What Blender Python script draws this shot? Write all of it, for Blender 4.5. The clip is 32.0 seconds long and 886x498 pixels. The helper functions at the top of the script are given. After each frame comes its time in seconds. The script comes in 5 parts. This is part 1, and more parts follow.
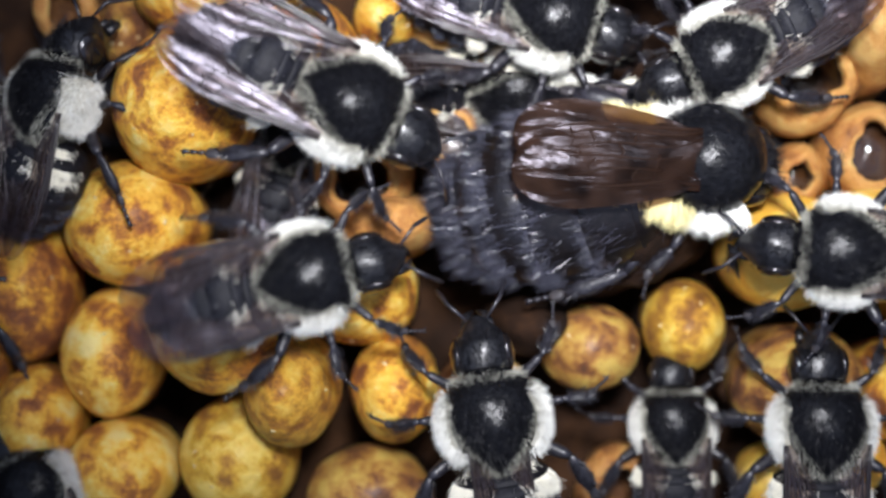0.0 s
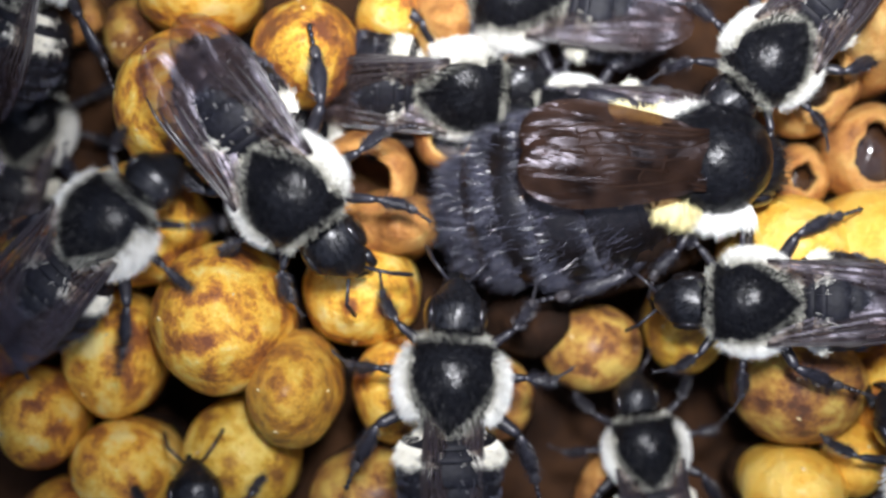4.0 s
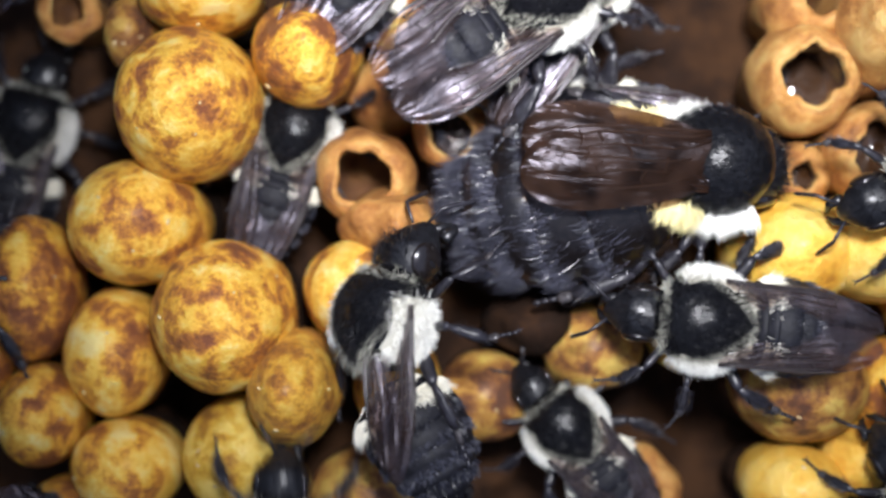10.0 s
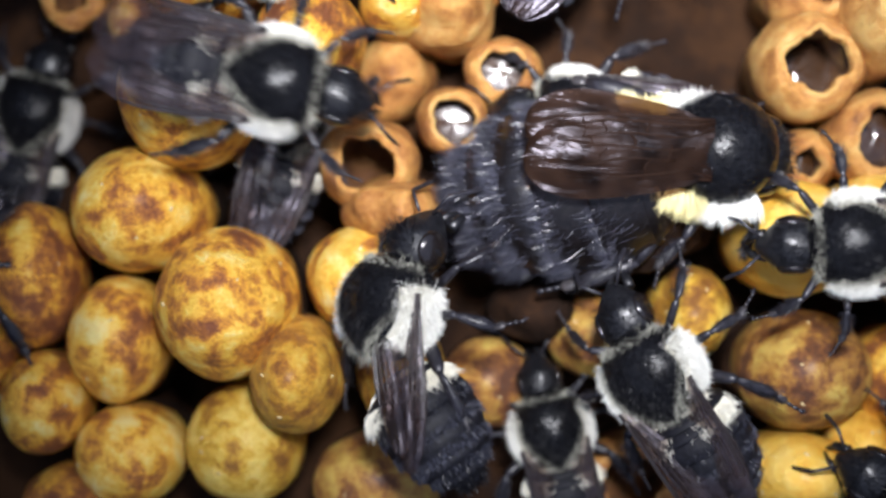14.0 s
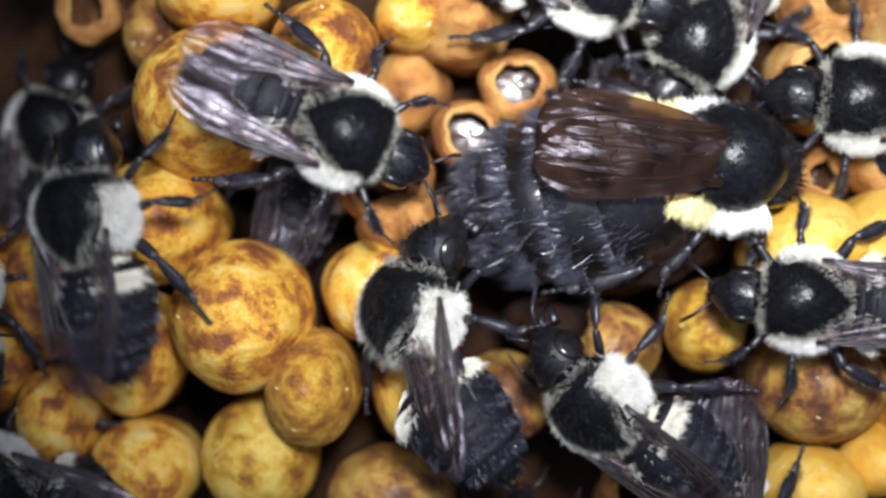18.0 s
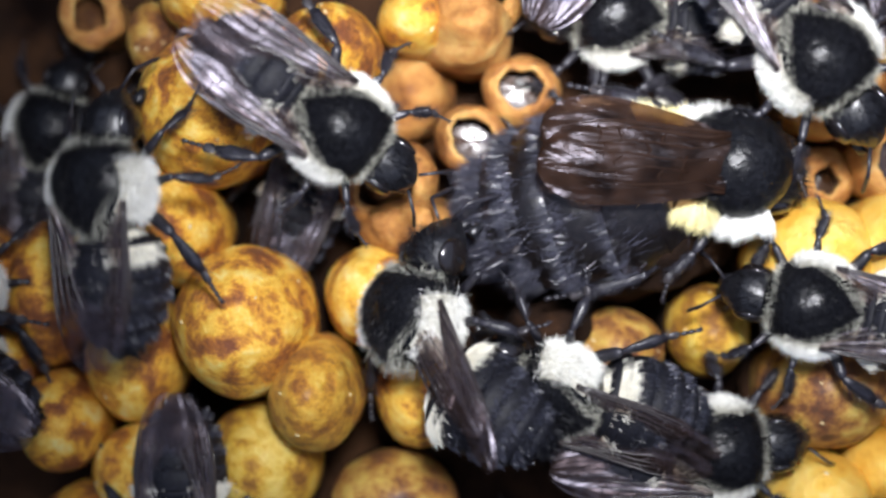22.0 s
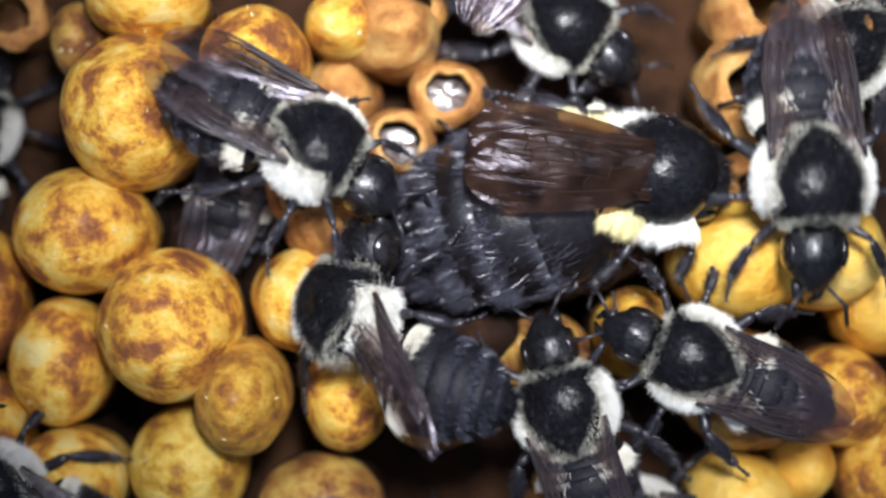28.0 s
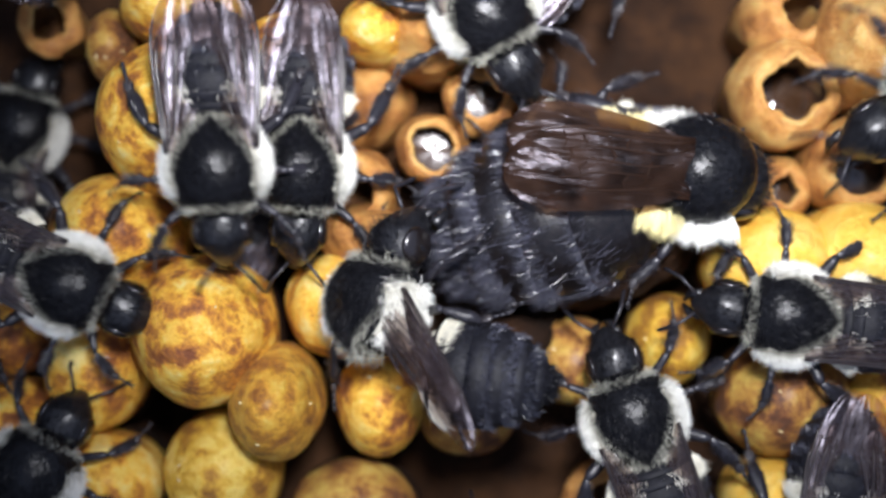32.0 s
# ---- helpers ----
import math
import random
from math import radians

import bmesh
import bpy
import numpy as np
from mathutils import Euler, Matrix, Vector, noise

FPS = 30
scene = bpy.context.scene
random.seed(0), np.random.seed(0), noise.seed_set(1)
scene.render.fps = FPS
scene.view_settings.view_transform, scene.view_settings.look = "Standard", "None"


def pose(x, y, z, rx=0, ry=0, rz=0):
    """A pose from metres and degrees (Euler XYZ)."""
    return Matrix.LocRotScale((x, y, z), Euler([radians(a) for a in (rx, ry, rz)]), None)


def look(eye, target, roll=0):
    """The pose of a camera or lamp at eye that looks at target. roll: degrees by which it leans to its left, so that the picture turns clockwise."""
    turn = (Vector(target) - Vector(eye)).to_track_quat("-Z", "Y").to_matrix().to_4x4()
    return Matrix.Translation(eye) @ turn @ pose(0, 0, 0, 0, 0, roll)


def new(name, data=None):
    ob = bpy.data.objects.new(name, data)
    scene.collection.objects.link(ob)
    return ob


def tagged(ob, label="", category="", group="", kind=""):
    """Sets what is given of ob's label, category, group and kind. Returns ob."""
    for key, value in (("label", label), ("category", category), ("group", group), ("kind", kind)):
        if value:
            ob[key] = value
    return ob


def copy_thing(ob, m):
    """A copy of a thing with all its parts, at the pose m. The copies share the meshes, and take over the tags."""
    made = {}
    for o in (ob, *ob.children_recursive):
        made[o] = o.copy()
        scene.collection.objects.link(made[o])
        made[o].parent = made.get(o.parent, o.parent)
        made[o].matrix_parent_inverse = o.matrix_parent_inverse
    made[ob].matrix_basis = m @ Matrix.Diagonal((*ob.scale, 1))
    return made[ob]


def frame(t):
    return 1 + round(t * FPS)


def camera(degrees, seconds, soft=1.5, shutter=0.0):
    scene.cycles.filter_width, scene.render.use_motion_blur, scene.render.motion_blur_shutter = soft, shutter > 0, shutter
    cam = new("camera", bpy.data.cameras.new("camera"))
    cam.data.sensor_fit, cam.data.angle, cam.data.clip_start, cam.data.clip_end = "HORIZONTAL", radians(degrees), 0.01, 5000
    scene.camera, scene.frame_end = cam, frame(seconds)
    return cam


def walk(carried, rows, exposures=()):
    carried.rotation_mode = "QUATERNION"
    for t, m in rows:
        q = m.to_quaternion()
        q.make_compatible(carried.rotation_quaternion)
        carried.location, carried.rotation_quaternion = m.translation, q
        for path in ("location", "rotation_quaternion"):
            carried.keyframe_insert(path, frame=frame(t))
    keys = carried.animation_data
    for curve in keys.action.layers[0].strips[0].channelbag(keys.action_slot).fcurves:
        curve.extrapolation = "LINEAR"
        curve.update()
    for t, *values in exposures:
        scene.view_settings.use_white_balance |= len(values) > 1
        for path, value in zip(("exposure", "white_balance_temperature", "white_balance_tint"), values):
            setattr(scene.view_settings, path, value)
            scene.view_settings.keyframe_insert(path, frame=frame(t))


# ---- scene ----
MM = 0.001
cam = camera(30, 32.0, soft=2.8, shutter=1.0)
cam.data.dof.use_dof = True
cam.data.dof.focus_distance = 0.0915
cam.data.dof.aperture_fstop = 21
walk(cam, [
    (0, pose(0, 0, 0.1040, -0.059, -0.117, 0)),
    (1, pose(0, 0, 0.1040, -0.059, -0.098, 0)),
    (2, pose(0, 0, 0.1040, -0.059, 0.000, 0)),
    (3, pose(0, 0, 0.1040, -0.039, -0.039, 0)),
    (6, pose(0, 0, 0.1040, -0.020, -0.020, 0)),
    (7, pose(0, 0, 0.1040, -0.020, 0.000, 0)),
    (8, pose(0, 0, 0.1040, -0.020, 0.000, 0)),
    (9, pose(0, 0, 0.1040, 0.000, 0.000, 0)),
    (9.5, pose(0, 0, 0.1040, 0.039, 0.000, 0)),
    (10, pose(0, 0, 0.1040, -0.078, -0.020, 0)),
    (11, pose(0, 0, 0.1040, -0.137, -0.059, 0)),
    (12, pose(0, 0, 0.1040, -0.255, -0.117, 0)),
    (12.5, pose(0, 0, 0.1040, -0.392, -0.098, 0)),
    (13, pose(0, 0, 0.1040, -0.372, -0.020, 0)),
    (14, pose(0, 0, 0.1040, -0.529, 0.098, 0)),
    (14.5, pose(0, 0, 0.1040, -0.607, 0.157, 0)),
    (16.5, pose(0, 0, 0.1040, -0.470, 0.431, 0)),
    (17, pose(0, 0, 0.1040, -0.431, 0.568, 0)),
    (17.5, pose(0, 0, 0.1040, -0.294, 0.627, 0)),
    (18, pose(0, 0, 0.1040, -0.078, 0.607, 0)),
    (18.5, pose(0, 0, 0.1040, -0.078, 0.666, 0)),
    (19, pose(0, 0, 0.1040, -0.098, 0.685, 0)),
    (20, pose(0, 0, 0.1040, -0.078, 0.724, 0)),
    (20.5, pose(0, 0, 0.1040, 0.020, 0.666, 0)),
    (21, pose(0, 0, 0.1040, 0.020, 0.744, 0)),
    (21.5, pose(0, 0, 0.1040, 0.039, 0.724, 0)),
    (22, pose(0, 0, 0.1040, 0.098, 0.724, 0)),
    (22.5, pose(0, 0, 0.1040, 0.020, 0.783, 0)),
    (23, pose(0, 0, 0.1040, 0.215, 0.724, 0)),
    (23.5, pose(0, 0, 0.1040, 0.411, 0.548, 0)),
    (24, pose(0, 0, 0.1040, -1.155, -1.292, 0)),
    (24.5, pose(0, 0, 0.1040, -1.488, -1.605, 0)),
    (25, pose(0, 0, 0.1040, -0.607, -1.879, 0)),
    (25.5, pose(0, 0, 0.1040, -0.411, -2.094, 0)),
    (27.5, pose(0, 0, 0.1040, 0.039, -2.153, 0)),
    (28, pose(0, 0, 0.1040, 0.215, -1.801, 0)),
    (28.5, pose(0, 0, 0.1040, 0.274, -1.547, 0)),
    (29, pose(0, 0, 0.1040, 0.372, -1.429, 0)),
    (29.5, pose(0, 0, 0.1040, 0.313, -1.253, 0)),
    (30, pose(0, 0, 0.1040, 0.215, -1.155, 0)),
    (30.5, pose(0, 0, 0.1040, 0.215, -1.038, 0)),
    (31, pose(0, 0, 0.1040, 0.313, -0.920, 0)),
    (31.5, pose(0, 0, 0.1040, 0.431, -0.803, 0)),
    (32, pose(0, 0, 0.1040, 0.411, -0.646, 0)),
])

# ---- light: an inspection lamp above the open nest box, and a dim room ----
world = bpy.data.worlds.new("room_light")
scene.world = world
world.use_nodes = True
world.node_tree.nodes["Background"].inputs[0].default_value = (0.55, 0.66, 1.0, 1)
world.node_tree.nodes["Background"].inputs[1].default_value = 0.64


def lamp(name, eye, target, size, watts, colour):
    data = bpy.data.lights.new(name, "AREA")
    data.shape, data.size, data.energy, data.color, data.spread = "DISK", size, watts, colour, radians(46)
    ob = new(name, data)
    ob.matrix_basis = look(eye, target)
    return ob


lamp("inspection_lamp", (0.006, 0.020, 0.108), (0.008, 0.011, 0.006), 0.013, 0.0220, (0.94, 0.945, 1.0))
scene.view_settings.exposure = 0.0

# ---- materials ----


def node_material(name, rough=0.5, metal=0.0):
    m = bpy.data.materials.new(name)
    m.use_nodes = True
    b = m.node_tree.nodes["Principled BSDF"]
    b.inputs["Roughness"].default_value = rough
    b.inputs["Metallic"].default_value = metal
    return m, m.node_tree, b


def add(nt, kind, **values):
    n = nt.nodes.new(kind)
    for key, value in values.items():
        n.inputs[key].default_value = value
    return n


def ramp(nt, source, stops):
    r = nt.nodes.new("ShaderNodeValToRGB")
    while len(r.color_ramp.elements) < len(stops):
        r.color_ramp.elements.new(0.5)
    for e, (p, c) in zip(r.color_ramp.elements, stops):
        e.position, e.color = p, (*c, 1)
    nt.links.new(source, r.inputs[0])
    return r.outputs[0]


def wax(name, stops, blotch=500.0, rough=0.5, coat=0.2, bump=0.85, soft=0.12):
    """Mottled wax: large stains, a fine grain and a waxy sheen."""
    m, nt, b = node_material(name, rough)
    info = add(nt, "ShaderNodeObjectInfo")
    pos = add(nt, "ShaderNodeTexCoord")
    shift = add(nt, "ShaderNodeVectorMath")
    shift.operation = "ADD"
    scl = add(nt, "ShaderNodeVectorMath")
    scl.operation = "SCALE"
    scl.inputs["Scale"].default_value = 3.0
    comb = add(nt, "ShaderNodeCombineXYZ")
    nt.links.new(info.outputs["Random"], comb.inputs[0])
    nt.links.new(info.outputs["Random"], comb.inputs[2])
    nt.links.new(comb.outputs[0], scl.inputs[0])
    nt.links.new(pos.outputs["Object"], shift.inputs[0])
    nt.links.new(scl.outputs[0], shift.inputs[1])
    broad = add(nt, "ShaderNodeTexNoise", Scale=blotch, Detail=7.0, Roughness=0.6, Distortion=0.15)
    nt.links.new(shift.outputs[0], broad.inputs["Vector"])
    big = add(nt, "ShaderNodeMapRange")
    big.clamp = False
    big.inputs["From Min"].default_value, big.inputs["From Max"].default_value = 0.32, 0.68
    big.inputs["To Min"].default_value, big.inputs["To Max"].default_value = 0.28, 0.74
    nt.links.new(broad.outputs["Fac"], big.inputs["Value"])
    fine = add(nt, "ShaderNodeTexNoise", Scale=blotch * 7.0, Detail=5.0, Roughness=0.75)
    nt.links.new(shift.outputs[0], fine.inputs["Vector"])
    mix = add(nt, "ShaderNodeMath")
    mix.operation = "MULTIPLY_ADD"
    nt.links.new(fine.outputs["Fac"], mix.inputs[0])
    mix.inputs[1].default_value = 0.42
    half = add(nt, "ShaderNodeMath")
    half.operation = "MULTIPLY_ADD"
    nt.links.new(info.outputs["Random"], half.inputs[0])
    half.inputs[1].default_value = 0.15
    half.inputs[2].default_value = -0.258
    nt.links.new(half.outputs[0], mix.inputs[2])
    total = add(nt, "ShaderNodeMath")
    nt.links.new(big.outputs[0], total.inputs[0])
    nt.links.new(mix.outputs[0], total.inputs[1])
    nt.links.new(ramp(nt, total.outputs[0], stops), b.inputs["Base Color"])
    bp = add(nt, "ShaderNodeBump", Strength=bump, Distance=0.0004)
    nt.links.new(total.outputs[0], bp.inputs["Height"])
    grain = add(nt, "ShaderNodeBump", Strength=0.5, Distance=0.00012)
    nt.links.new(fine.outputs["Fac"], grain.inputs["Height"])
    nt.links.new(bp.outputs[0], grain.inputs["Normal"])
    nt.links.new(grain.outputs[0], b.inputs["Normal"])
    rg = add(nt, "ShaderNodeMapRange")
    rg.inputs["To Min"].default_value, rg.inputs["To Max"].default_value = rough - 0.1, rough + 0.25
    nt.links.new(fine.outputs["Fac"], rg.inputs["Value"])
    nt.links.new(rg.outputs[0], b.inputs["Roughness"])
    b.inputs["Coat Weight"].default_value = coat
    b.inputs["Coat Roughness"].default_value = 0.36
    b.inputs["Subsurface Weight"].default_value = soft
    b.inputs["Subsurface Radius"].default_value = (1.0, 0.45, 0.12)
    b.inputs["Subsurface Scale"].default_value = 0.0012
    return m


OCHRE = ((0.35, (0.22, 0.068, 0.022)), (0.43, (0.40, 0.138, 0.028)), (0.50, (0.64, 0.265, 0.032)), (0.57, (0.86, 0.45, 0.045)), (0.66, (0.96, 0.60, 0.095)), (0.79, (0.98, 0.76, 0.27)))
M_COCOON = wax("mottled_cocoon_wax", OCHRE, 520.0, 0.40, 0.12, 0.8)
M_RUSSET = wax("russet_mottled_cocoon_wax", tuple((at + 0.05, c) for at, c in OCHRE), 480.0, 0.42, 0.12, 0.9)
M_AMBER = wax("fine_mottled_amber_wax", ((0.26, (0.30, 0.105, 0.022)), (0.40, (0.56, 0.235, 0.030)), (0.52, (0.82, 0.42, 0.042)), (0.64, (0.94, 0.57, 0.085)), (0.80, (0.97, 0.72, 0.22))), 760.0, 0.42, 0.15, 1.0)
M_PALE = wax("pale_yellow_wax", ((0.22, (0.50, 0.19, 0.022)), (0.36, (0.78, 0.37, 0.035)), (0.52, (0.92, 0.54, 0.075)), (0.8, (0.97, 0.69, 0.19))), 300.0, 0.42, 0.3)
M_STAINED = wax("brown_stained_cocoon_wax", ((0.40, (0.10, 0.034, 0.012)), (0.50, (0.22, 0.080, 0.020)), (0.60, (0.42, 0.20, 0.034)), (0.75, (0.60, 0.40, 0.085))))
M_OLIVE = wax("olive_cocoon_wax", ((0.36, (0.20, 0.075, 0.012)), (0.47, (0.42, 0.20, 0.020)), (0.56, (0.64, 0.375, 0.034)), (0.70, (0.80, 0.58, 0.13))), 400.0, 0.45, 0.12)
M_POT = wax("orange_pot_wax", ((0.28, (0.17, 0.055, 0.010)), (0.45, (0.38, 0.155, 0.034)), (0.58, (0.52, 0.25, 0.062)), (0.75, (0.62, 0.38, 0.12))), 420.0, 0.55, 0.06, 0.8)
# pot wax in darker browns: shade of the deep hollow, put into the colour
M_POTSHADE = wax("pot_wax_with_painted_inner_shade", ((0.28, (0.045, 0.016, 0.005)), (0.45, (0.12, 0.045, 0.012)), (0.58, (0.19, 0.080, 0.022)), (0.75, (0.28, 0.14, 0.045))), 420.0, 0.6, 0.0, 0.8)
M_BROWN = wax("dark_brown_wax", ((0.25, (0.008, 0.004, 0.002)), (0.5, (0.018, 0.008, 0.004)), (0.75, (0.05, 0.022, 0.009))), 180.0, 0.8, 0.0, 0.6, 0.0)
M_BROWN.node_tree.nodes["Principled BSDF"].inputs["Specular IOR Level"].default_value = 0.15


def plain(name, colour, rough, noise_scale=900.0, spread=0.5, bump=0.0, coat=0.0, sheen=0.0):
    m, nt, b = node_material(name, rough)
    pos = add(nt, "ShaderNodeTexCoord")
    n = add(nt, "ShaderNodeTexNoise", Scale=noise_scale, Detail=4.0)
    nt.links.new(pos.outputs["Object"], n.inputs["Vector"])
    low = tuple(c * (1 - spread) for c in colour)
    high = tuple(min(1, c * (1 + spread)) for c in colour)
    nt.links.new(ramp(nt, n.outputs["Fac"], ((0.3, low), (0.7, high))), b.inputs["Base Color"])
    if bump:
        bp = add(nt, "ShaderNodeBump", Strength=bump, Distance=0.0001)
        nt.links.new(n.outputs["Fac"], bp.inputs["Height"])
        nt.links.new(bp.outputs[0], b.inputs["Normal"])
    b.inputs["Coat Weight"].default_value = coat
    b.inputs["Coat Roughness"].default_value = 0.2
    b.inputs["Sheen Weight"].default_value = sheen
    return m


M_CHITIN = plain("black_chitin", (0.008, 0.008, 0.010), 0.36, 2500.0, 0.5, 0.5, 0.08)
M_SHIELD = plain("glossy_black_thorax", (0.005, 0.005, 0.006), 0.26, 3000.0, 0.5, 0.6)
M_SHIELD.node_tree.nodes["Principled BSDF"].inputs["Specular IOR Level"].default_value = 0.22
M_HIDE = plain("dull_black_skin", (0.006, 0.006, 0.009), 0.62, 3000.0, 0.5, 0.5)
M_HIDE.node_tree.nodes["Principled BSDF"].inputs["Specular IOR Level"].default_value = 0.25
M_EYE = plain("dark_compound_eye", (0.008, 0.006, 0.006), 0.14, 9000.0, 0.4, 0.3, 0.6)
M_LEG = plain("grey_black_leg", (0.016, 0.015, 0.020), 0.42, 3000.0, 0.5, 0.3, 0.1)
M_PADDLE = plain("grey_satin_foot", (0.045, 0.040, 0.042), 0.4, 3000.0, 0.4, 0.3, 0.1)
M_BLACKFUR = plain("black_hair", (0.005, 0.005, 0.007), 0.42, 500.0, 0.5)
M_BLACKFUR.node_tree.nodes["Principled BSDF"].inputs["Specular IOR Level"].default_value = 0.22
M_QUEENBLACK = plain("glossy_blue_black_hair", (0.004, 0.004, 0.006), 0.22, 500.0, 0.5)
M_GREYFUR = plain("blue_grey_hair", (0.020, 0.021, 0.031), 0.32, 500.0, 0.6)
M_SILVERFUR = plain("silvery_blue_hair", (0.045, 0.046, 0.064), 0.36, 500.0, 0.3)
M_QUEENFUR = plain("slate_grey_hair", (0.048, 0.048, 0.066), 0.28, 500.0, 0.5)
M_QUEENSKIN = plain("glossy_dark_brown_skin", (0.005, 0.0038, 0.004), 0.3, 3000.0, 0.5, 0.3)
M_FRINGE = plain("greenish_grey_hair", (0.17, 0.167, 0.13), 0.6, 500.0, 0.4)
M_PALEFUR = plain("cream_white_hair", (0.86, 0.85, 0.79), 0.6, 500.0, 0.12)
M_CREAMFUR = plain("cream_hair", (0.76, 0.73, 0.62), 0.6, 500.0, 0.15)
M_MARGINFUR = plain("pale_greenish_grey_hair", (0.38, 0.37, 0.31), 0.6, 500.0, 0.3)
M_YELLOWFUR = plain("straw_yellow_hair", (0.86, 0.75, 0.38), 0.6, 500.0, 0.2)
M_PALESKIN = plain("pale_under_hair", (0.42, 0.40, 0.33), 0.7, 1500.0, 0.3, 0.5)
M_HONEY = plain("wet_nectar", (0.04, 0.016, 0.005), 0.05, 300.0, 0.3, 0.0, 1.0)


def wing_material(name, tint, colour, body, sheen, rough, wrinkle=0.42):
    """Smoky membrane: tinted clear film, a little pigment, and a glossy wrinkled surface."""
    m = bpy.data.materials.new(name)
    m.use_nodes = True
    nt = m.node_tree
    nt.nodes.remove(nt.nodes["Principled BSDF"])
    out = nt.nodes["Material Output"]
    pos = add(nt, "ShaderNodeTexCoord")
    stretch = add(nt, "ShaderNodeMapping", Scale=(0.35, 1.6, 1.0))
    nt.links.new(pos.outputs["Object"], stretch.inputs["Vector"])
    n = add(nt, "ShaderNodeTexNoise", Scale=620.0, Detail=4.0, Distortion=0.5)
    nt.links.new(stretch.outputs[0], n.inputs["Vector"])
    blotch = add(nt, "ShaderNodeTexNoise", Scale=380.0, Detail=4.0)
    nt.links.new(pos.outputs["Object"], blotch.inputs["Vector"])
    bp = add(nt, "ShaderNodeBump", Strength=wrinkle, Distance=0.0002)
    nt.links.new(n.outputs["Fac"], bp.inputs["Height"])
    clear = add(nt, "ShaderNodeBsdfTransparent", Color=(*tint, 1))
    pigment = add(nt, "ShaderNodeBsdfDiffuse")
    nt.links.new(ramp(nt, blotch.outputs["Fac"], ((0.34, tuple(c * 0.2 for c in colour)), (0.66, tuple(c * 1.7 for c in colour)))), pigment.inputs["Color"])
    gloss = add(nt, "ShaderNodeBsdfGlossy", Roughness=rough)
    nt.links.new(ramp(nt, n.outputs["Fac"], ((0.36, tuple(c * 0.35 for c in sheen)), (0.62, sheen))), gloss.inputs["Color"])
    nt.links.new(bp.outputs[0], gloss.inputs["Normal"])
    film = add(nt, "ShaderNodeMixShader", Fac=body)
    nt.links.new(clear.outputs[0], film.inputs[1])
    nt.links.new(pigment.outputs[0], film.inputs[2])
    whole = add(nt, "ShaderNodeAddShader")
    nt.links.new(film.outputs[0], whole.inputs[0])
    nt.links.new(gloss.outputs[0], whole.inputs[1])
    nt.links.new(whole.outputs[0], out.inputs["Surface"])
    return m


M_WING = wing_material("smoky_wing", (0.90, 0.86, 0.84), (0.040, 0.027, 0.024), 0.15, (0.021, 0.0203, 0.0245), 0.30, 0.8)
M_QUEENWING = wing_material("brown_queen_wing", (0.62, 0.47, 0.36), (0.024, 0.0135, 0.0095), 0.44, (0.0062, 0.0061, 0.0072), 0.18, 1.0)
M_DARKVEIN = plain("dark_brown_vein", (0.016, 0.007, 0.004), 0.6, 900.0, 0.3, 0.0, 0.0)
M_DARKVEIN.node_tree.nodes["Principled BSDF"].inputs["Specular IOR Level"].default_value = 0.1
M_VEIN = plain("glossy_brown_wing_vein", (0.020, 0.014, 0.014), 0.35, 900.0, 0.3, 0.0, 0.35)

# ---- mesh helpers (millimetres in, metres out) ----


def mesh_of(name, verts, faces, material, smooth=True):
    me = bpy.data.meshes.new(name)
    me.from_pydata([tuple(c * MM for c in v) for v in verts], [], faces)
    if smooth:
        me.polygons.foreach_set("use_smooth", [True] * len(me.polygons))
    me.materials.append(material)
    me.update()
    return me


def part(name, data, material, parent, label=""):
    """Links mesh data, or (verts, faces) in millimetres, as one mesh object under a thing or a part."""
    if isinstance(data, tuple):
        data = mesh_of(name, data[0], data[1], material)
    ob = new(name, data)
    ob.parent = parent
    return tagged(ob, label)


def ellipsoid(c, r, nu=24, nv=14, bump=0.0, freq=0.5, seed=0.0):
    """Closed ellipsoid, roughened by noise of height bump."""
    verts, faces = [], []
    for j in range(nv + 1):
        b = math.pi * j / nv - math.pi / 2
        for i in range(nu):
            a = 2 * math.pi * i / nu
            d = Vector((math.cos(b) * math.cos(a), math.cos(b) * math.sin(a), math.sin(b)))
            k = 1.0
            if bump:
                k += bump * noise.noise(Vector((d.x * r[0], d.y * r[1], d.z * r[2])) * freq + Vector((seed, seed * 0.7, -seed)))
            verts.append((c[0] + d.x * r[0] * k, c[1] + d.y * r[1] * k, c[2] + d.z * r[2] * k))
    for j in range(nv):
        for i in range(nu):
            faces.append((j * nu + i, j * nu + (i + 1) % nu, (j + 1) * nu + (i + 1) % nu, (j + 1) * nu + i))
    return verts, faces


